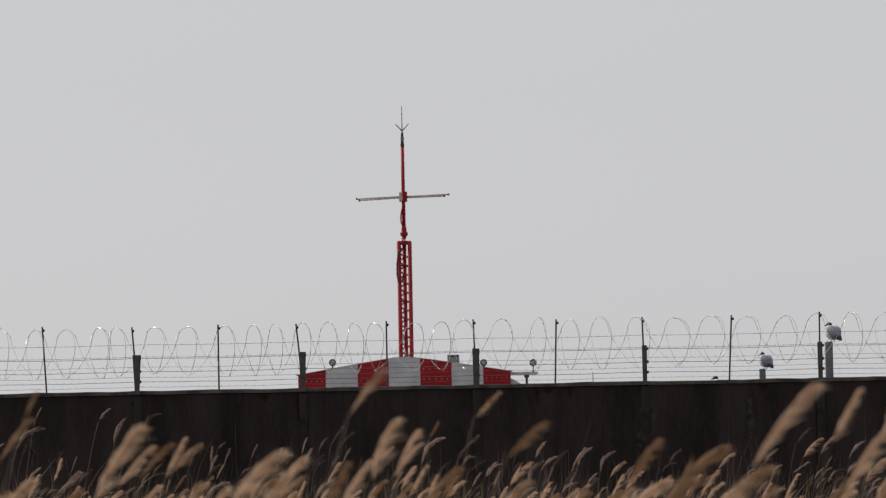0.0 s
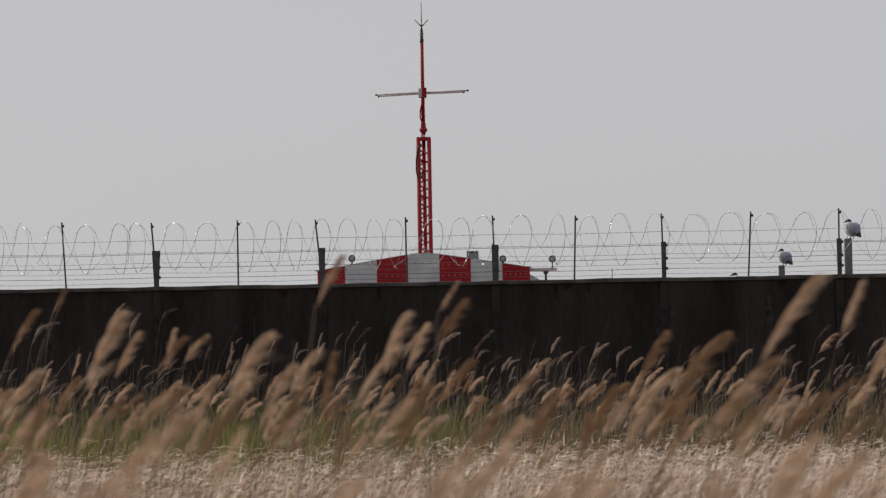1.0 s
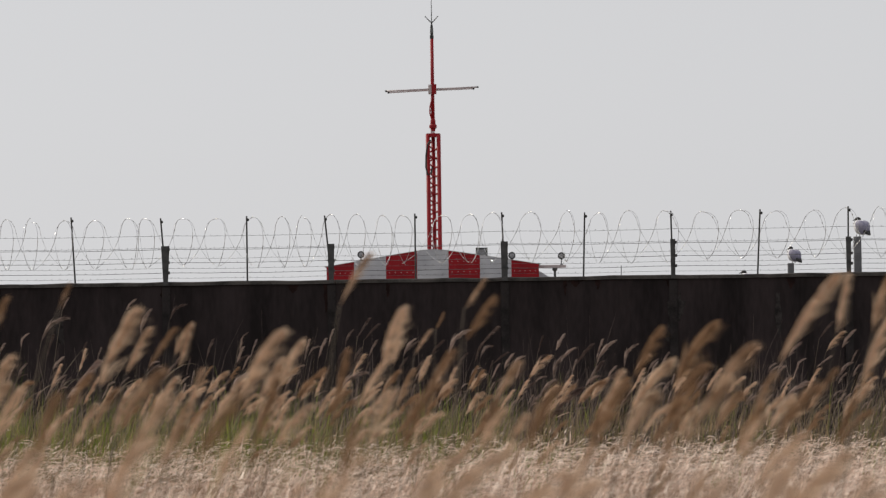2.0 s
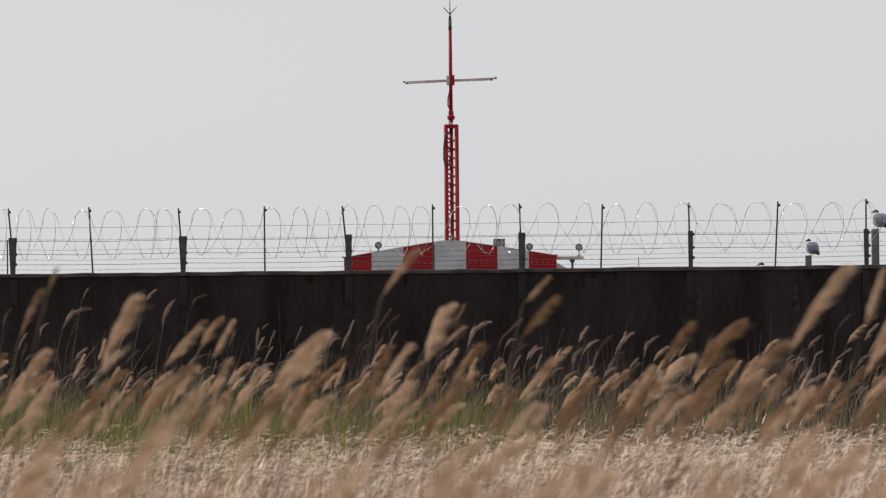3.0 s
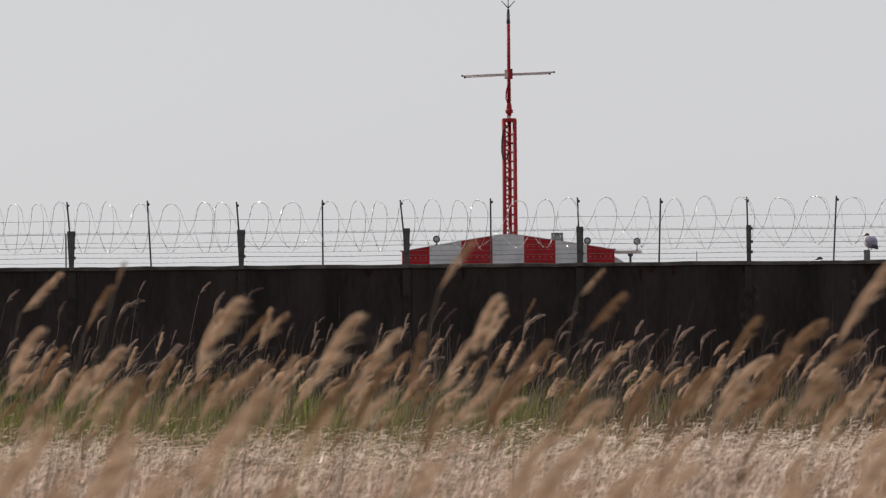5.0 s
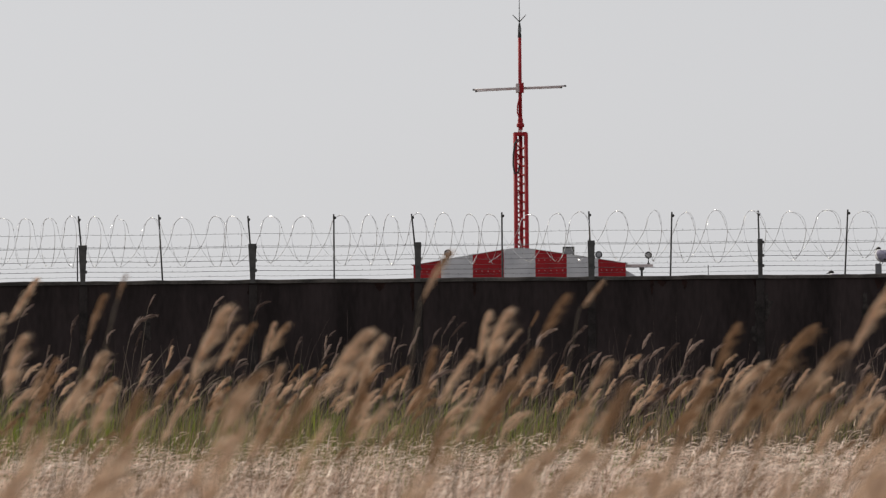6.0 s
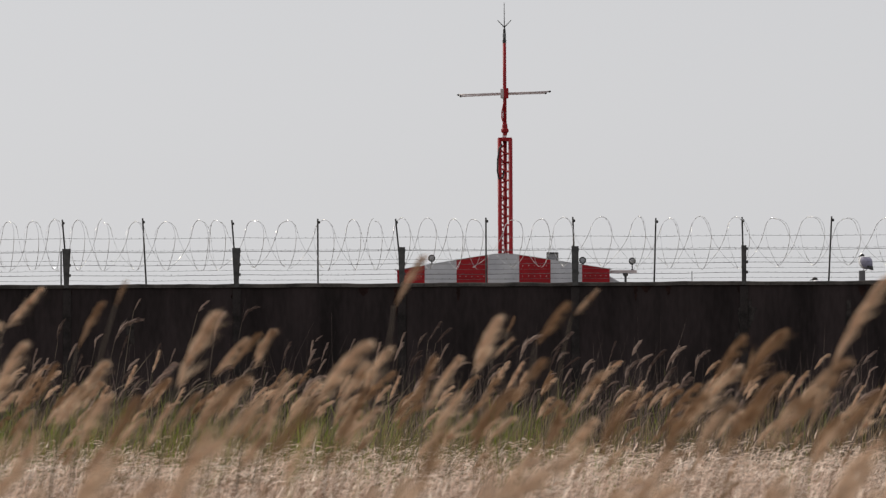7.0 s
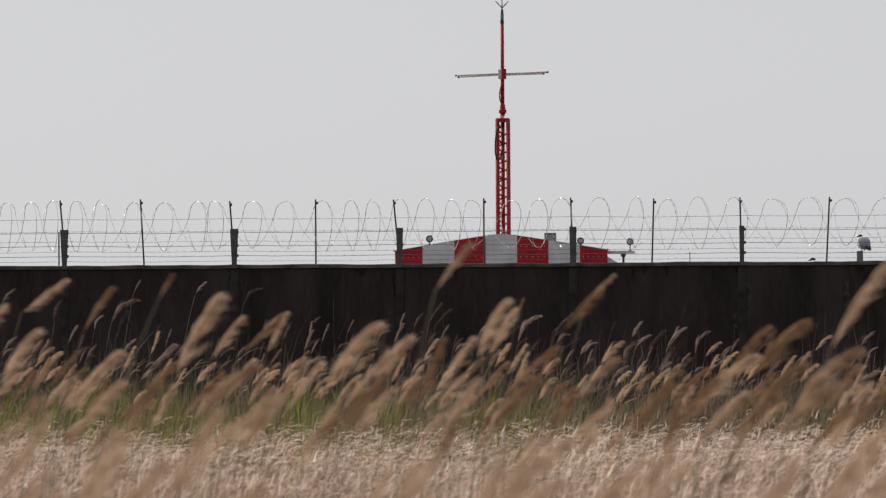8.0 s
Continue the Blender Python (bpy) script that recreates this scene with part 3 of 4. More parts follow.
def plume_mesh(seed, droop, count, width, length=0.36, lean0=0.38, full=1.0):
    """A panicle: branches swept up and down wind from an arched axis, in bunches with gaps."""
    r = np.random.default_rng(seed)
    bunches = count // 6 if count > 200 else 28
    per = count // bunches
    count = bunches * per
    s0 = np.sort(r.uniform(0.0, 0.97, bunches) ** 0.9)
    s = np.repeat(s0, per) + r.normal(0, 0.02, count)
    s = s.clip(0, 1)
    grid = np.arange(61) / 60
    lean = lean0 + droop * grid
    ax = np.concatenate([[0], np.cumsum(np.sin(lean[:-1]) / 60 * length)])
    az = np.concatenate([[0], np.cumsum(np.cos(lean[:-1]) / 60 * length)])
    bx, bz = np.interp(s, grid, ax), np.interp(s, grid, az)
    a = lean0 + droop * s
    reach = (0.135 * (1 - s) ** 0.6 * np.clip(s * 5 + 0.5, 0, 1) + 0.03) * np.repeat(r.uniform(0.65, 1.25, bunches), per) * r.uniform(0.5, 1.1, count)
    turn = np.repeat(r.uniform(0, 2 * np.pi, bunches), per) + r.normal(0, 0.45, count)
    spread = full * np.repeat(r.uniform(0.08, 0.34, bunches), per) * r.uniform(0.6, 1.3, count)
    dirx, dirz = np.sin(a), np.cos(a)
    out = np.stack([np.cos(turn) * dirz * 0.75 + 0.34, np.sin(turn) * 0.8, -np.cos(turn) * dirx * 0.75 - 0.08], 1)
    fwd = np.stack([dirx, 0 * a, dirz], 1)
    start = np.stack([bx, 0 * bx, bz], 1)
    mid = np.zeros((count, 4, 3))
    for k, u in enumerate((0.0, 0.35, 0.7, 1.0)):
        mid[:, k] = (start + reach[:, None] * (fwd * u * 0.95 + out * (spread * u * 1.2)[:, None])
                     + np.array([0.022, 0, -0.016]) * (u * u) * (0.4 + s)[:, None])
    half = np.outer(r.uniform(0.5, 1.4, count) * width, (0.45, 1.0, 1.0, 0.2))
    ang = r.uniform(0, np.pi, count)
    side = np.stack([np.cos(ang) * dirz, np.sin(ang), -np.cos(ang) * dirx], 1)
    return mid, half, side


def leaf_mesh(seed):
    r = random.Random(seed)
    n, L = 6, r.uniform(0.32, 0.5)
    up, fall = r.uniform(1.2, 1.9), r.uniform(0.3, 0.9)
    ang = r.uniform(-0.5, 0.5)
    mid, half = np.zeros((1, n, 3)), np.zeros((1, n))
    for k in range(n):
        u = k / (n - 1)
        mid[0, k] = (L * u * math.cos(ang), L * u * math.sin(ang), L * (up * u - fall * u * u))
        half[0, k] = 0.006 * (1 - u) ** 0.7 * min(1, 0.4 + 3 * u) + 0.001
    tw = r.uniform(0.3, 1.2)
    side = np.array([[-math.sin(ang) * math.cos(tw), math.cos(ang) * math.cos(tw), math.sin(tw)]])
    return ribbons("leaf", (mid, half, side), LEAF)


def reed_kind(seed, droop, bend, count, width, leaves, length, lean0, full, material):
    r = random.Random(seed)
    reed = thing("reed", pose(0, -40, 0), "dry tan reed with feathery plume bent by the wind", "reed", "reeds before the wall")
    bm = bmesh.new()
    zs = [1.75 * k / 9 for k in range(10)]
    tube(bm, [(stem_line(bend, z), 0, z) for z in zs], [0.0046 - 0.0024 * k / 9 for k in range(10)], 5)
    smooth(part("stem", bm, STEM, reed))
    p = new("plume", ribbons("plume", plume_mesh(seed, droop, count, width, length, lean0, full), material))
    p.parent = reed
    p.matrix_basis = Matrix.Translation((stem_line(bend, 1.75), 0, 1.74))
    for k in range(leaves):
        z = r.uniform(0.35, 1.05)
        lf = new("leaf", leaf_mesh(seed * 10 + k))
        lf.parent = reed
        lf.matrix_basis = pose(stem_line(bend, z), 0, z, 0, 0, r.uniform(-35, 35))
    return reed


# droop, bend, ribbons, their half width, plume length, first lean, fullness
SHAPES = [(0.25, 0.30, 360, 0.0024, 0.43, 0.46, 1.60), (0.45, 0.34, 360, 0.0024, 0.41, 0.46, 1.70), (0.60, 0.24, 340, 0.0024, 0.39, 0.42, 1.6),
          (0.12, 0.22, 360, 0.0024, 0.45, 0.42, 1.50), (0.50, 0.30, 360, 0.0024, 0.41, 0.48, 1.80), (0.05, 0.10, 320, 0.0024, 0.39, 0.22, 1.20),
          (0.30, 0.20, 170, 0.0036, 0.30, 0.30, 0.8), (0.80, 0.16, 170, 0.0036, 0.30, 0.30, 0.9), (0.10, 0.14, 150, 0.0036, 0.30, 0.22, 0.7),
          (0.55, 0.26, 180, 0.0036, 0.33, 0.36, 1.0), (1.00, 0.22, 170, 0.0036, 0.28, 0.36, 0.8),
          (0.40, 0.30, 400, 0.0025, 0.42, 0.46, 2.5), (0.25, 0.24, 380, 0.0025, 0.43, 0.44, 2.2),
          (0.30, 0.24, 320, 0.0024, 0.42, 0.44, 1.25)]
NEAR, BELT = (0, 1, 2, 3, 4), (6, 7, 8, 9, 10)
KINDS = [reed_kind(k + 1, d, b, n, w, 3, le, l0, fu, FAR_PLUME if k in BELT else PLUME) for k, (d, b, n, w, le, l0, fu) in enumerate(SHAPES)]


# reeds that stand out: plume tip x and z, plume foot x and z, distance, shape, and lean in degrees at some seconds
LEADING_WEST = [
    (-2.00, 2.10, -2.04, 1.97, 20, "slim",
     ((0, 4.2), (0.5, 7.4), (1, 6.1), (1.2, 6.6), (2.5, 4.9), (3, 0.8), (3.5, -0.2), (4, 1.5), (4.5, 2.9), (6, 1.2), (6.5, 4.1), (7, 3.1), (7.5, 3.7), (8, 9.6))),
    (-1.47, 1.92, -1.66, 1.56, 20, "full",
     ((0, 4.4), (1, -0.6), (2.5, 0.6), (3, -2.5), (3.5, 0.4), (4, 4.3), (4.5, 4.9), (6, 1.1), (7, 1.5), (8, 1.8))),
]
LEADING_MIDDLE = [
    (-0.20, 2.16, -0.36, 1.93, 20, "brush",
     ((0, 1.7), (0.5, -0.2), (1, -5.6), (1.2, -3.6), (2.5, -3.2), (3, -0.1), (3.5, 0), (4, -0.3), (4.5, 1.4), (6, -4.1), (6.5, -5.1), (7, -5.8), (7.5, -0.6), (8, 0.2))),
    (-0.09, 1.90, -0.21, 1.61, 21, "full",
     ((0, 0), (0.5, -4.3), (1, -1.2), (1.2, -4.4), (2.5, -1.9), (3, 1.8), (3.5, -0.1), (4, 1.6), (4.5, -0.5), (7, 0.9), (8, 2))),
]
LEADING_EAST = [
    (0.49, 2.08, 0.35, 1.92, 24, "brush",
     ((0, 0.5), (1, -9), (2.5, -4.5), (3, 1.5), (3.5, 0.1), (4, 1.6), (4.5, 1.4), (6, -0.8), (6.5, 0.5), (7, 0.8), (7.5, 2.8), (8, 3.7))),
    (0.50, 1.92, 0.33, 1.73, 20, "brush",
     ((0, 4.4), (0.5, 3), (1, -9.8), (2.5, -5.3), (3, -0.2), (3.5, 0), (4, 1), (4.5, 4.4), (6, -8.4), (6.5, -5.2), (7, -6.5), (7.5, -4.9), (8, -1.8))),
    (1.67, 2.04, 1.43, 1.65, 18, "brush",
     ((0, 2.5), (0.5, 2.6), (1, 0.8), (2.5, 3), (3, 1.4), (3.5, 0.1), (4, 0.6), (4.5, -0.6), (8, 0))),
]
# open stand in front: plume tip x and z, plume foot x and z, distance, shape
TALL_STAND_WEST = [
    (-2.89, 2.08, -3.16, 1.85, 26, "brush"), (-2.73, 1.88, -2.87, 1.64, 22, "brush"), (-2.40, 2.00, -2.54, 1.73, 24, "slim"),
    (-2.37, 1.76, -2.51, 1.48, 20, "full"), (-2.15, 1.65, -2.37, 1.38, 22, "full"), (-1.54, 1.80, -1.73, 1.56, 24, "brush"),
    (-1.50, 1.80, -1.70, 1.59, 25, "brush"), (-1.47, 1.84, -1.61, 1.65, 26, "brush"), (-1.42, 1.83, -1.55, 1.58, 26, "brush"),
    (-0.61, 1.76, -0.85, 1.48, 19, "full"), (-0.59, 1.63, -0.77, 1.41, 20, "full"), (-0.57, 1.71, -0.75, 1.48, 22, "brush"),
]
TALL_STAND_EAST = [
    (-0.33, 1.67, -0.47, 1.36, 22, "brush"), (-0.06, 1.87, -0.18, 1.60, 23, "brush"), (0.09, 1.78, -0.04, 1.64, 27, "brush"),
    (0.12, 1.94, 0.06, 1.82, 30, "slim"), (0.22, 1.65, 0.03, 1.45, 22, "full"), (1.29, 1.76, 1.10, 1.53, 21, "brush"),
    (1.51, 1.67, 1.27, 1.45, 18, "full"), (1.57, 1.79, 1.32, 1.47, 22, "brush"), (2.08, 2.03, 1.98, 1.75, 20, "brush"),
    (2.27, 1.83, 2.10, 1.50, 20, "brush"), (2.58, 1.68, 2.38, 1.42, 21, "full"), (2.62, 2.04, 2.46, 1.74, 22, "brush"),
]
LOW_STAND_WEST = [
    (-2.79, 1.60, -2.97, 1.38, 26, "brush"), (-2.44, 1.58, -2.56, 1.41, 22, "brush"), (-1.78, 1.44, -1.99, 1.21, 24, "brush"),
    (-1.76, 1.54, -1.90, 1.33, 18, "full"), (-1.40, 1.55, -1.52, 1.34, 16, "full"), (-1.15, 1.61, -1.36, 1.40, 18, "full"),
    (-1.05, 1.60, -1.17, 1.36, 20, "brush"), (-0.85, 1.56, -1.02, 1.38, 14, "full"), (-0.49, 1.57, -0.69, 1.38, 13, "brush"),
    (-0.14, 1.49, -0.23, 1.31, 13, "brush"), (-0.14, 1.56, -0.25, 1.39, 16, "full"),
]
LOW_STAND_EAST = [
    (0.09, 1.54, -0.09, 1.32, 17, "full"), (0.38, 1.42, 0.23, 1.26, 18, "full"), (0.51, 1.60, 0.33, 1.37, 22, "full"),
    (0.55, 1.55, 0.41, 1.33, 15, "full"), (0.98, 1.50, 0.81, 1.29, 19, "full"), (1.17, 1.56, 0.97, 1.37, 15, "full"),
    (1.43, 1.43, 1.18, 1.15, 30, "brush"), (1.43, 1.56, 1.18, 1.31, 20, "full"), (1.43, 1.58, 1.15, 1.28, 24, "brush"),
    (1.51, 1.55, 1.34, 1.34, 16, "full"), (1.70, 1.56, 1.56, 1.33, 20, "brush"), (2.24, 1.53, 2.06, 1.34, 22, "brush"),
]
# slender reeds that rise above the belt along the wall
SLENDER_WEST = [
    (-6.92, 2.00, -7.08, 1.77, 54), (-6.30, 2.20, -6.46, 2.00, 52), (-5.96, 2.04, -6.02, 1.75, 54), (-5.51, 1.85, -5.59, 1.66, 55),
    (-5.31, 1.83, -5.39, 1.54, 56), (-5.15, 2.35, -5.23, 2.18, 57), (-4.81, 1.71, -4.85, 1.46, 56),
    (-4.79, 1.32, -4.94, 1.15, 52), (-4.57, 2.04, -4.85, 1.75, 50), (-4.53, 1.65, -4.59, 1.46, 55), (-4.26, 1.49, -4.45, 1.26, 54),
    (-3.99, 2.29, -4.12, 2.12, 54), (-3.69, 2.12, -3.79, 1.78, 52), (-3.32, 2.21, -3.51, 1.99, 54), (-3.31, 1.55, -3.62, 1.20, 40),
    (-2.65, 1.63, -2.74, 1.37, 55),
]
SLENDER_MIDDLE = [
    (-2.59, 1.83, -2.69, 1.72, 56), (-2.47, 1.53, -2.64, 1.35, 53), (-2.27, 1.34, -2.49, 1.07, 49), (-2.18, 1.77, -2.25, 1.59, 57),
    (-1.42, 1.85, -1.48, 1.63, 56), (-1.15, 1.62, -1.29, 1.38, 52), (-1.15, 1.84, -1.24, 1.63, 55), (-0.85, 1.36, -1.12, 1.08, 46),
    (-0.84, 1.98, -0.98, 1.75, 51), (-0.74, 1.91, -0.92, 1.71, 53), (-0.40, 1.45, -0.51, 1.23, 54), (-0.13, 1.46, -0.31, 1.25, 52),
    (0.37, 1.81, 0.15, 1.49, 50), (0.74, 1.85, 0.52, 1.61, 49), (0.93, 1.52, 0.74, 1.37, 54), (1.41, 1.21, 1.10, 0.86, 41),
    (1.43, 1.19, 1.26, 0.98, 50),
]
SLENDER_EAST = [
    (1.59, 1.49, 1.46, 1.16, 51), (1.90, 1.36, 1.64, 1.10, 43), (2.02, 1.61, 1.81, 1.35, 53), (2.16, 1.37, 2.00, 1.00, 54),
    (2.19, 1.65, 1.99, 1.36, 51), (2.52, 1.60, 2.39, 1.32, 52), (2.80, 1.30, 2.60, 1.13, 52), (3.31, 1.24, 3.13, 0.99, 50),
    (4.16, 1.18, 3.89, 0.97, 46), (4.89, 1.53, 4.80, 1.38, 56), (4.94, 1.37, 4.84, 1.21, 55), (5.13, 1.42, 4.95, 1.28, 53),
    (5.13, 1.86, 4.97, 1.65, 53), (5.44, 1.32, 5.32, 1.16, 54), (5.86, 1.66, 5.70, 1.44, 53),
]
REEDS = []  # object, x, y, sway in degrees, phase


STANDARD = 3.5  # the second at which the listed reeds stand as listed


def plant(kind, x, y, size, sway, rng, tilt=None, leans=(), turn=None):
    ob = copy_thing(KINDS[kind], pose(x, y, 0.0))
    ob.scale = (size, size, size)
    REEDS.append((ob, x, y, sway, rng.uniform(0, 6.28), rng.uniform(-7, 4) if tilt is None else tilt, rng.gauss(0, 26) if turn is None else turn, leans))
    return ob


def plant_plume(tip_x, tip_z, foot_x, foot_z, y, kind, sway, rng, leans=()):
    """A reed whose plume runs from foot to tip when the wind is at its standard."""
    droop, bend, _, _, length, lean0, _ = SHAPES[kind]
    size = foot_z / 1.74
    ob = plant(kind, foot_x - bend * size, y, size, sway, rng, 0.0, leans, rng.uniform(-6, 6))
    STEADY.add(ob)
    reach = math.hypot(tip_x - foot_x, tip_z - foot_z)
    grow = reach / (length * 0.98 * size)
    for p in ob.children:
        if p.name.startswith("plume"):
            at = p.matrix_basis.translation.copy()
            swing = math.degrees(math.atan2(tip_x - foot_x, tip_z - foot_z) - lean0 - droop / 2)
            p.matrix_basis = pose(*at, 0, swing, 0) @ Matrix.Diagonal((grow, grow, grow, 1))
            SWING[p] = swing


SHAPED = {"full": (11, 12, 4), "brush": (3, 0, 13, 1), "slim": (13, 5)}
STEADY, SWING = set(), {}  # reeds that are listed, and how far their plumes are turned


def plant_reeds():
    rng = random.Random(21)
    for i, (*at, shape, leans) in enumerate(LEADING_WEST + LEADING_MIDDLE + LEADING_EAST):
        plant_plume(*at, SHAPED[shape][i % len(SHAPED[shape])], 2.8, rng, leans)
    for i, (*at, shape) in enumerate(TALL_STAND_WEST + TALL_STAND_EAST + LOW_STAND_WEST + LOW_STAND_EAST):
        plant_plume(*at, SHAPED[shape][i % len(SHAPED[shape])], rng.uniform(2.4, 3.6), rng)
    for i, at in enumerate(SLENDER_WEST + SLENDER_MIDDLE + SLENDER_EAST):
        plant_plume(*at, BELT[i * 3 % 5], rng.uniform(0.8, 1.6), rng)
    for _ in range(64):  # open stand before the grass
        y = rng.uniform(15, 46)
        x = rng.uniform(-1, 1) * (y * 0.118 + 0.6) - 0.4
        if x > 0.02 * y and rng.random() < 0.3:
            x = -x
        size = min(0.74, max(0.66 if y < 26 else (0.60 if y < 34 else 0.52), rng.gauss(0.66, 0.06)))
        plant(rng.choice(NEAR), x, y, size, rng.uniform(2.2, 3.6), rng)
    for _ in range(170):  # belt along the foot of the wall
        y = rng.uniform(47, 59.0)
        x = rng.uniform(-8.6, 8.0)
        if x > 1.0 and rng.random() < 0.15:
            x = rng.uniform(-8.6, 0.5)
        patch = noise.noise((x * 0.45, 3.7, 0)) * 0.16 - (0.12 if 1.5 < x < 4.5 else 0.0)
        size = min(0.86, max(0.45, rng.gauss(0.68, 0.11) + patch))
        plant(rng.choice(BELT), x, y, size, rng.uniform(1.3, 2.6), rng)
    for src in KINDS:  # the first of each kind stands in the belt too
        x, y = rng.uniform(-7, 7), rng.uniform(50, 58)
        src.matrix_world = pose(x, y, 0)
        size = rng.uniform(0.65, 0.85)
        src.scale = (size, size, size)
        REEDS.append((src, x, y, 1.2, rng.uniform(0, 6.28), rng.uniform(-4, 4), rng.uniform(-14, 14), ()))


plant_reeds()

# ---- grass and undergrowth, in layers that the wind shifts against each other ----
STUFF = []  # object, reach of the shift in metres, phase


def blades(name, material, seed, x_range, y_range, count, tall, wide, lean, curl, label, category, reach, tip=0.15, lift=(0.0, 0.0), spots=None):
    r = np.random.default_rng(seed)
    k = 5
    x = r.uniform(*x_range, count)
    y = r.uniform(*y_range, count)
    if spots:  # gathered in tufts
        tx, ty = r.uniform(*x_range, spots), r.uniform(*y_range, spots)
        pick = r.integers(0, spots, count)
        x, y = tx[pick] + r.normal(0, 0.16, count), ty[pick] + r.normal(0, 0.16, count)
    h = r.normal(tall[0], tall[1], count).clip(tall[0] * 0.4, tall[0] * 1.7)
    h = h * (1 + 0.22 * np.sin(x * 1.9 + y * 0.7 + seed) * np.sin(x * 0.83 - y * 1.3) + 0.12 * np.sin(x * 5.1 + 2 * y))
    le = r.normal(lean, 0.25, count)
    cu = r.normal(curl, 0.35, count)
    az = r.normal(0, 0.6, count)
    mid = np.zeros((count, k, 3))
    px, pz = np.zeros(count), np.abs(r.normal(*lift, count))
    for j in range(k):
        u = j / (k - 1)
        mid[:, j] = np.stack([x + px * np.cos(az), y + px * np.sin(az), pz], 1)
        a = le + cu * u
        px = px + np.sin(a) * h / (k - 1)
        pz = np.maximum(pz + np.cos(a) * h / (k - 1), 0.0)
    u = np.linspace(0, 1, k)
    half = np.outer(r.uniform(0.6, 1.3, count) * wide, np.maximum(1 - u ** 2.2, tip))
    ang = r.uniform(-1.2, 1.2, count)
    side = np.stack([np.cos(ang) * 0.6, np.sin(ang), np.cos(ang) * 0.5], 1)
    side /= np.linalg.norm(side, axis=1)[:, None]
    ob = tagged(new(name, ribbons(name, (mid, half, side), material)), label, category, kind="stuff")
    STUFF.append((ob, reach, r.uniform(0, 6.28)))
    return ob


def reed_mass(seed, x_range, y_range, count, size, kinds, material):
    """Many short reeds too close together to tell apart: plumes and stems in one mesh."""
    r = np.random.default_rng(seed)
    mids, halves, sides = [], [], []
    for i in range(count):
        d, bend, n, w, le, l0, fu = SHAPES[int(r.integers(*kinds))]
        mid, half, side = plume_mesh(seed * 50 + i % 6, d, n * 2 // 3, w * 1.25, le, l0, fu)
        k = max(0.4, r.normal(*size))
        at = np.array([r.uniform(*x_range), r.uniform(*y_range), 0.0])
        c = math.cos(r.normal(0, 0.3))
        turn = np.array([[c, -math.sqrt(1 - c * c), 0], [math.sqrt(1 - c * c), c, 0], [0, 0, 1]])
        mids.append(((mid + np.array([bend, 0, 1.74])) * k) @ turn.T + at)
        halves.append(half * k)
        sides.append(side @ turn.T)
    ob = new("reed_mass", ribbons("reed_mass", (np.concatenate(mids), np.concatenate(halves), np.concatenate(sides)), material))
    tagged(ob, "dense mass of short tan reed plumes", "reeds", kind="stuff")
    STUFF.append((ob, 0.05, r.uniform(0, 6.28)))


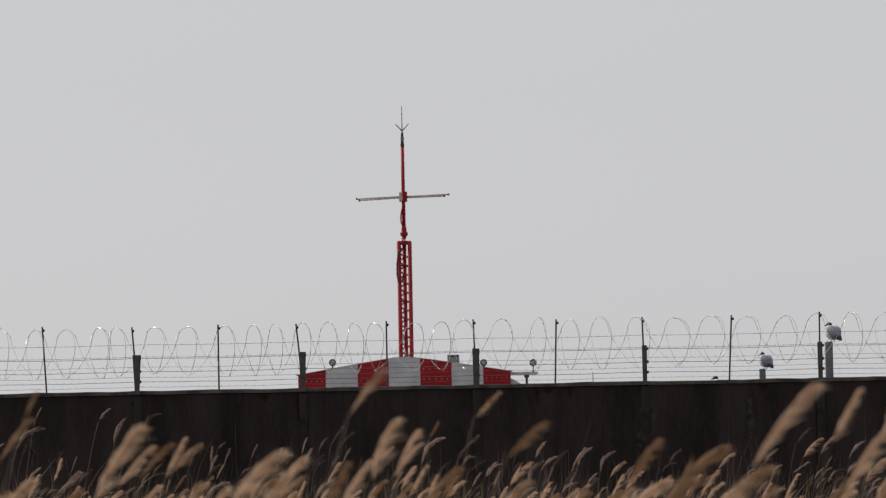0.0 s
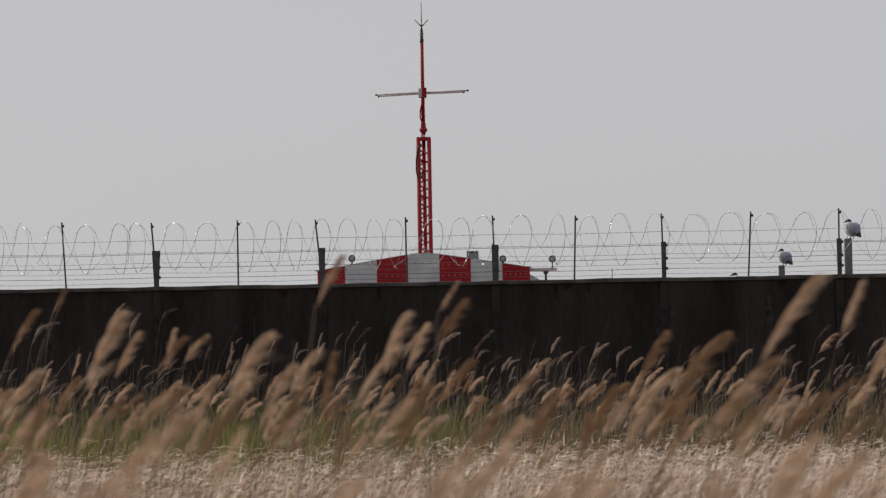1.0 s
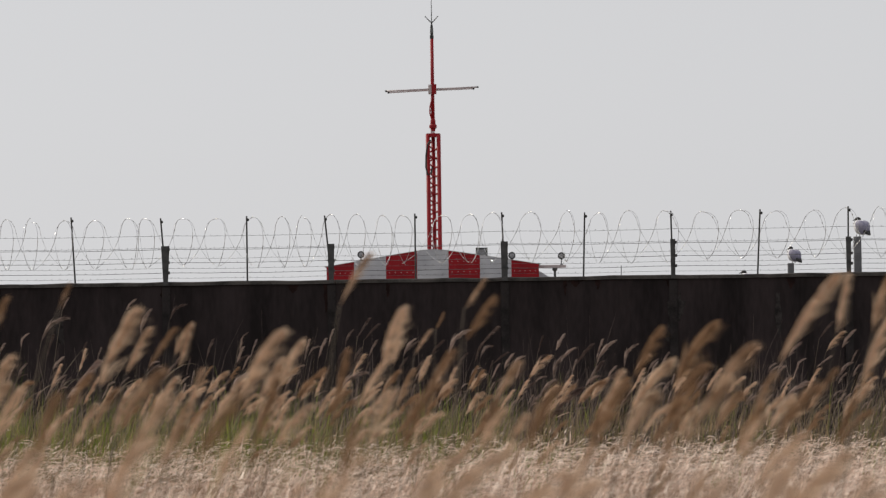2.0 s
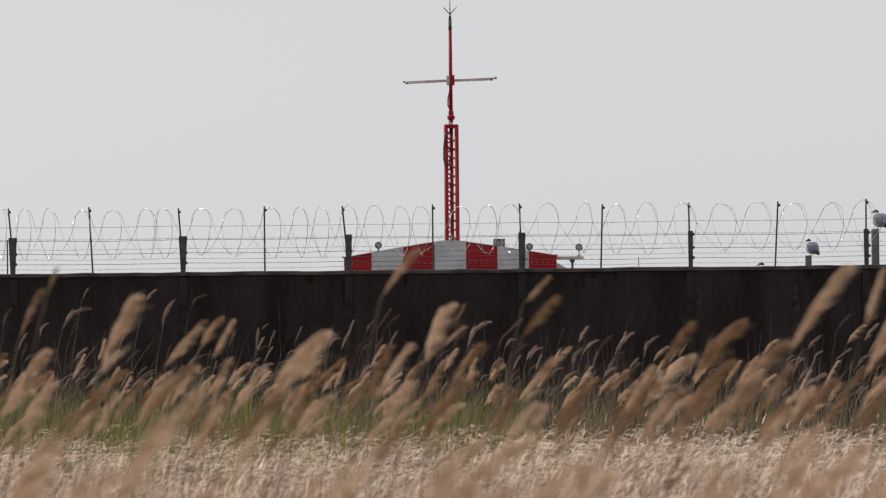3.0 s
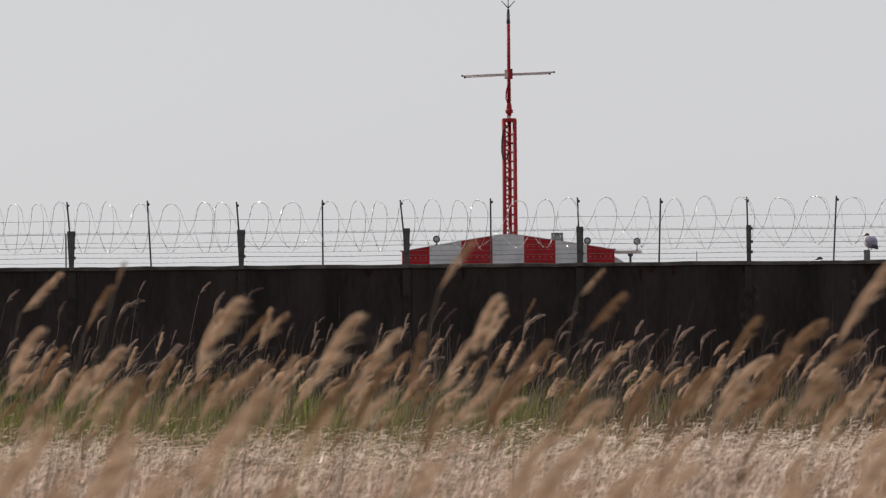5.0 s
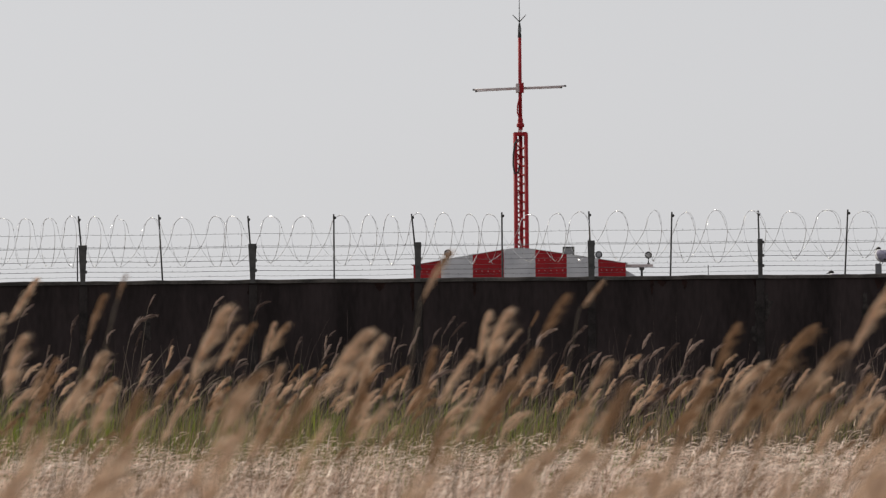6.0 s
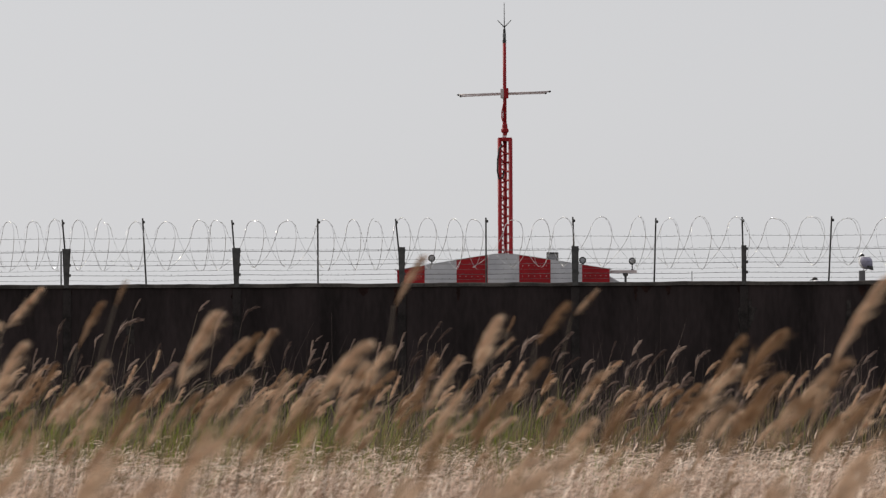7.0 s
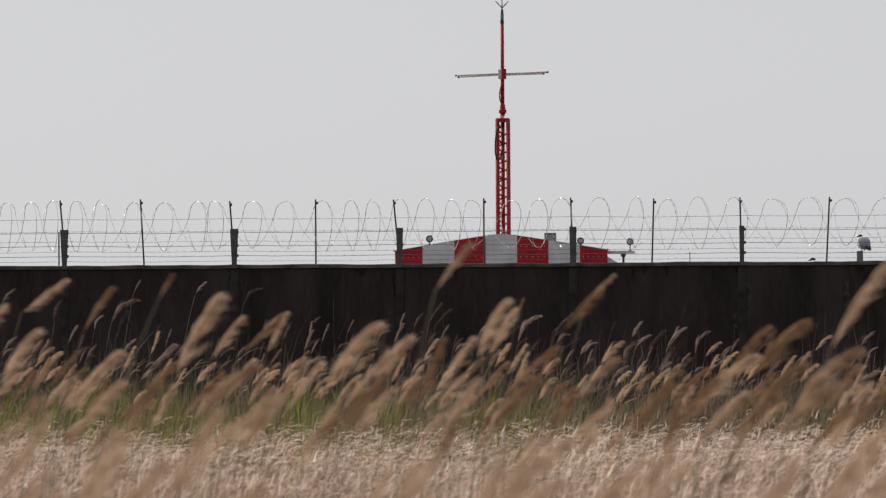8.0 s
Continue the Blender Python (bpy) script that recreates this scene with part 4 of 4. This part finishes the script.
def grow_grass():
    for i in range(6):
        y0 = 30 + i * 3.0
        w = (y0 + 3) * 0.122 + 0.7
        for j in range(2):
            blades("pale_grass", PALE, 100 + i * 3 + j, (-w - 0.6, w), (y0, y0 + 3.4), 2100, (0.48, 0.12), 0.0070, 0.42 + 0.04 * i, 0.80 + 0.09 * i,
                   "bleached pale grass bowed by the wind", "grass", 0.03)
        # bright flecks: seed heads and blade bends with the sun glint in their colour
        for j in range(2):
            blades("pale_seed_heads", SEED_GLINT, 150 + i * 3 + j, (-w - 0.6, w), (y0, y0 + 3.8), 2000, (0.125, 0.04), 0.0105, 0.60 + 0.05 * i, 0.75 + 0.07 * i,
                   "pale seed heads and sun-glinting blade bends over bleached grass", "grass", 0.045, 0.3, (0.345, 0.10), spots=420)
    blades("pale_grass", PALE, 190, (-7.4, 6.8), (46.5, 51.5), 1000, (0.46, 0.14), 0.0080, 0.42, 0.75,
           "bleached pale grass bowed by the wind", "grass", 0.03)
    blades("pale_seed_heads", SEED_GLINT, 191, (-7.4, 6.8), (46.5, 52.0), 700, (0.12, 0.035), 0.012, 0.50, 0.8,
           "pale seed heads and sun-glinting blade bends over bleached grass", "grass", 0.045, 0.3, (0.38, 0.13), spots=120)
    blades("green_tufts", VIVID, 230, (-6.5, 5.9), (40.0, 47.0), 420, (0.50, 0.10), 0.010, 0.12, 0.45,
           "bright green young reed tufts", "grass", 0.035, spots=16)
    for i in range(4):
        y0 = 47.5 + i * 2.8
        blades("green_grass", GREEN, 200 + i, (-9.2, 8.8 if i % 2 else 0.7), (y0, y0 + 3.0), 2600 if i % 2 else 1900, (0.70, 0.20), 0.009, 0.25, 0.32,
               "fresh green grass among dry blades", "grass", 0.035)
        blades("green_tufts", VIVID, 220 + i, (-9.2, 8.8 if i == 3 else 0.5), (y0, y0 + 3.0), 760 if i == 3 else 620, (0.84, 0.16), 0.010, 0.12, 0.45,
               "bright green young reed tufts", "grass", 0.035, spots=30)
    blades("green_grass", GREEN, 240, (-7.6, 0.2), (43.5, 47.5), 1700, (0.60, 0.14), 0.009, 0.25, 0.42,
           "fresh green grass among dry blades", "grass", 0.035)
    for i in range(3):
        y0 = 48.5 + i * 3.4
        blades("dry_stalks", STALK, 300 + i, (-9.2, 8.8), (y0, y0 + 3.4), 1300, (1.20, 0.22), 0.0045, 0.10, 0.3,
               "thin grey-brown dry reed stalks", "reed stalks", 0.03)
    for i, x in enumerate((-0.78, -1.26)):
        blades("green_leaves", VIVID, 250 + i, (x - 0.06, x + 0.06), (12.8, 13.3), 8, (1.50, 0.05), 0.012, 0.12, 0.72,
               "long bright green reed leaves", "grass", 0.04)
    for i in range(4):
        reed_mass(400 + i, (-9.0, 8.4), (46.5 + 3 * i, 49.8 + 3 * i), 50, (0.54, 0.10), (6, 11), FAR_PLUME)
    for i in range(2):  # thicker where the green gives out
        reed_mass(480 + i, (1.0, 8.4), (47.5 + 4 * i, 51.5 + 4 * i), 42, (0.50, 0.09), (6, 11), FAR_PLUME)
    for i in range(2):  # the nearest, low before the pale grass
        y0 = 9.5 + 3 * i
        w = (y0 + 3) * 0.118 + 0.3
        reed_mass(460 + i, (-w - 0.4, w), (y0, y0 + 3), 36, (0.645 - 0.02 * i, 0.035), (0, 5), PLUME)
    for i in range(2):  # blurred dry shoots between them
        y0 = 11 + 4 * i
        w = (y0 + 4) * 0.118 + 0.3
        blades("dry_shoots", LEAF, 320 + i, (-w - 0.4, w), (y0, y0 + 4), 150, (1.12, 0.10), 0.007, 0.05, 0.35,
               "thin tan dry reed shoots", "reed stalks", 0.04)
    for i in range(5):
        y0 = 16 + i * 6
        w = (y0 + 6) * 0.118 + 0.5
        if i in (1, 2):
            reed_mass(440 + i, (-w - 0.5, w), (y0, y0 + 6), 22, (0.52, 0.06), (0, 5), PLUME)
        reed_mass(420 + i, (-w - 0.5, w), (y0, y0 + 6), 16 + 6 * i, (0.69 - 0.02 * i, 0.05), (0, 5), PLUME)


grow_grass()


# ---- wind ----
def gust(t, x, y, phase):
    """About -1 to 1: a slow swell that all the reeds share, and quicker shivers of their own."""
    return (0.80 * math.cos(2 * math.pi * (t - 4.2) / 4.1 - 0.12 * x + 0.02 * (y - 20) + 0.22 * (phase - 3.14))
            + 0.32 * math.sin(2 * math.pi * t / 1.45 - 0.7 * x + phase) + 0.18 * math.sin(2 * math.pi * t / 0.85 + 2.1 * phase))


def eased(rows, t):
    for (t0, a), (t1, b) in zip(rows, rows[1:]):
        if t <= t1:
            u = (t - t0) / (t1 - t0)
            return a + (b - a) * u * u * (3 - 2 * u)
    return rows[-1][1]


def motions():
    times = [round(0.25 * k, 2) for k in range(33)]
    for ob, x, y, sway, phase, tilt, turn, leans in REEDS:
        rows, still = [], ob in STEADY
        rest = gust(STANDARD, x, y, phase) if still else 0.0
        aside = gust(STANDARD, y, x, phase + 2) if still else 0.0
        for t in times:
            wave = gust(t, x, y, phase) - rest
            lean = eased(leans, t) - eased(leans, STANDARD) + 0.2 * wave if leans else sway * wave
            rows.append((t, pose(x, y, 0, 0.3 * sway * (gust(t, y, x, phase + 2) - aside), tilt + lean, turn)))
        walk(ob, rows)
        if y < 30:
            for p in ob.children:
                if p.name.startswith("plume"):
                    at, swing = p.matrix_basis.translation.copy(), SWING.get(p, 0.0)
                    calm = gust(STANDARD + 0.3, x, y, phase) if still else 0.0
                    walk(p, [(t, pose(*at, 3 * gust(t, x, y, phase + 4), swing + (2 if leans else 6) * (gust(t + 0.3, x, y, phase) - calm), 0)) for t in times])
    for ob, reach, phase in STUFF:
        walk(ob, [(t, pose(reach * gust(t, 0, 0, phase), 0, 0, 0, 0, 0)) for t in times])


motions()
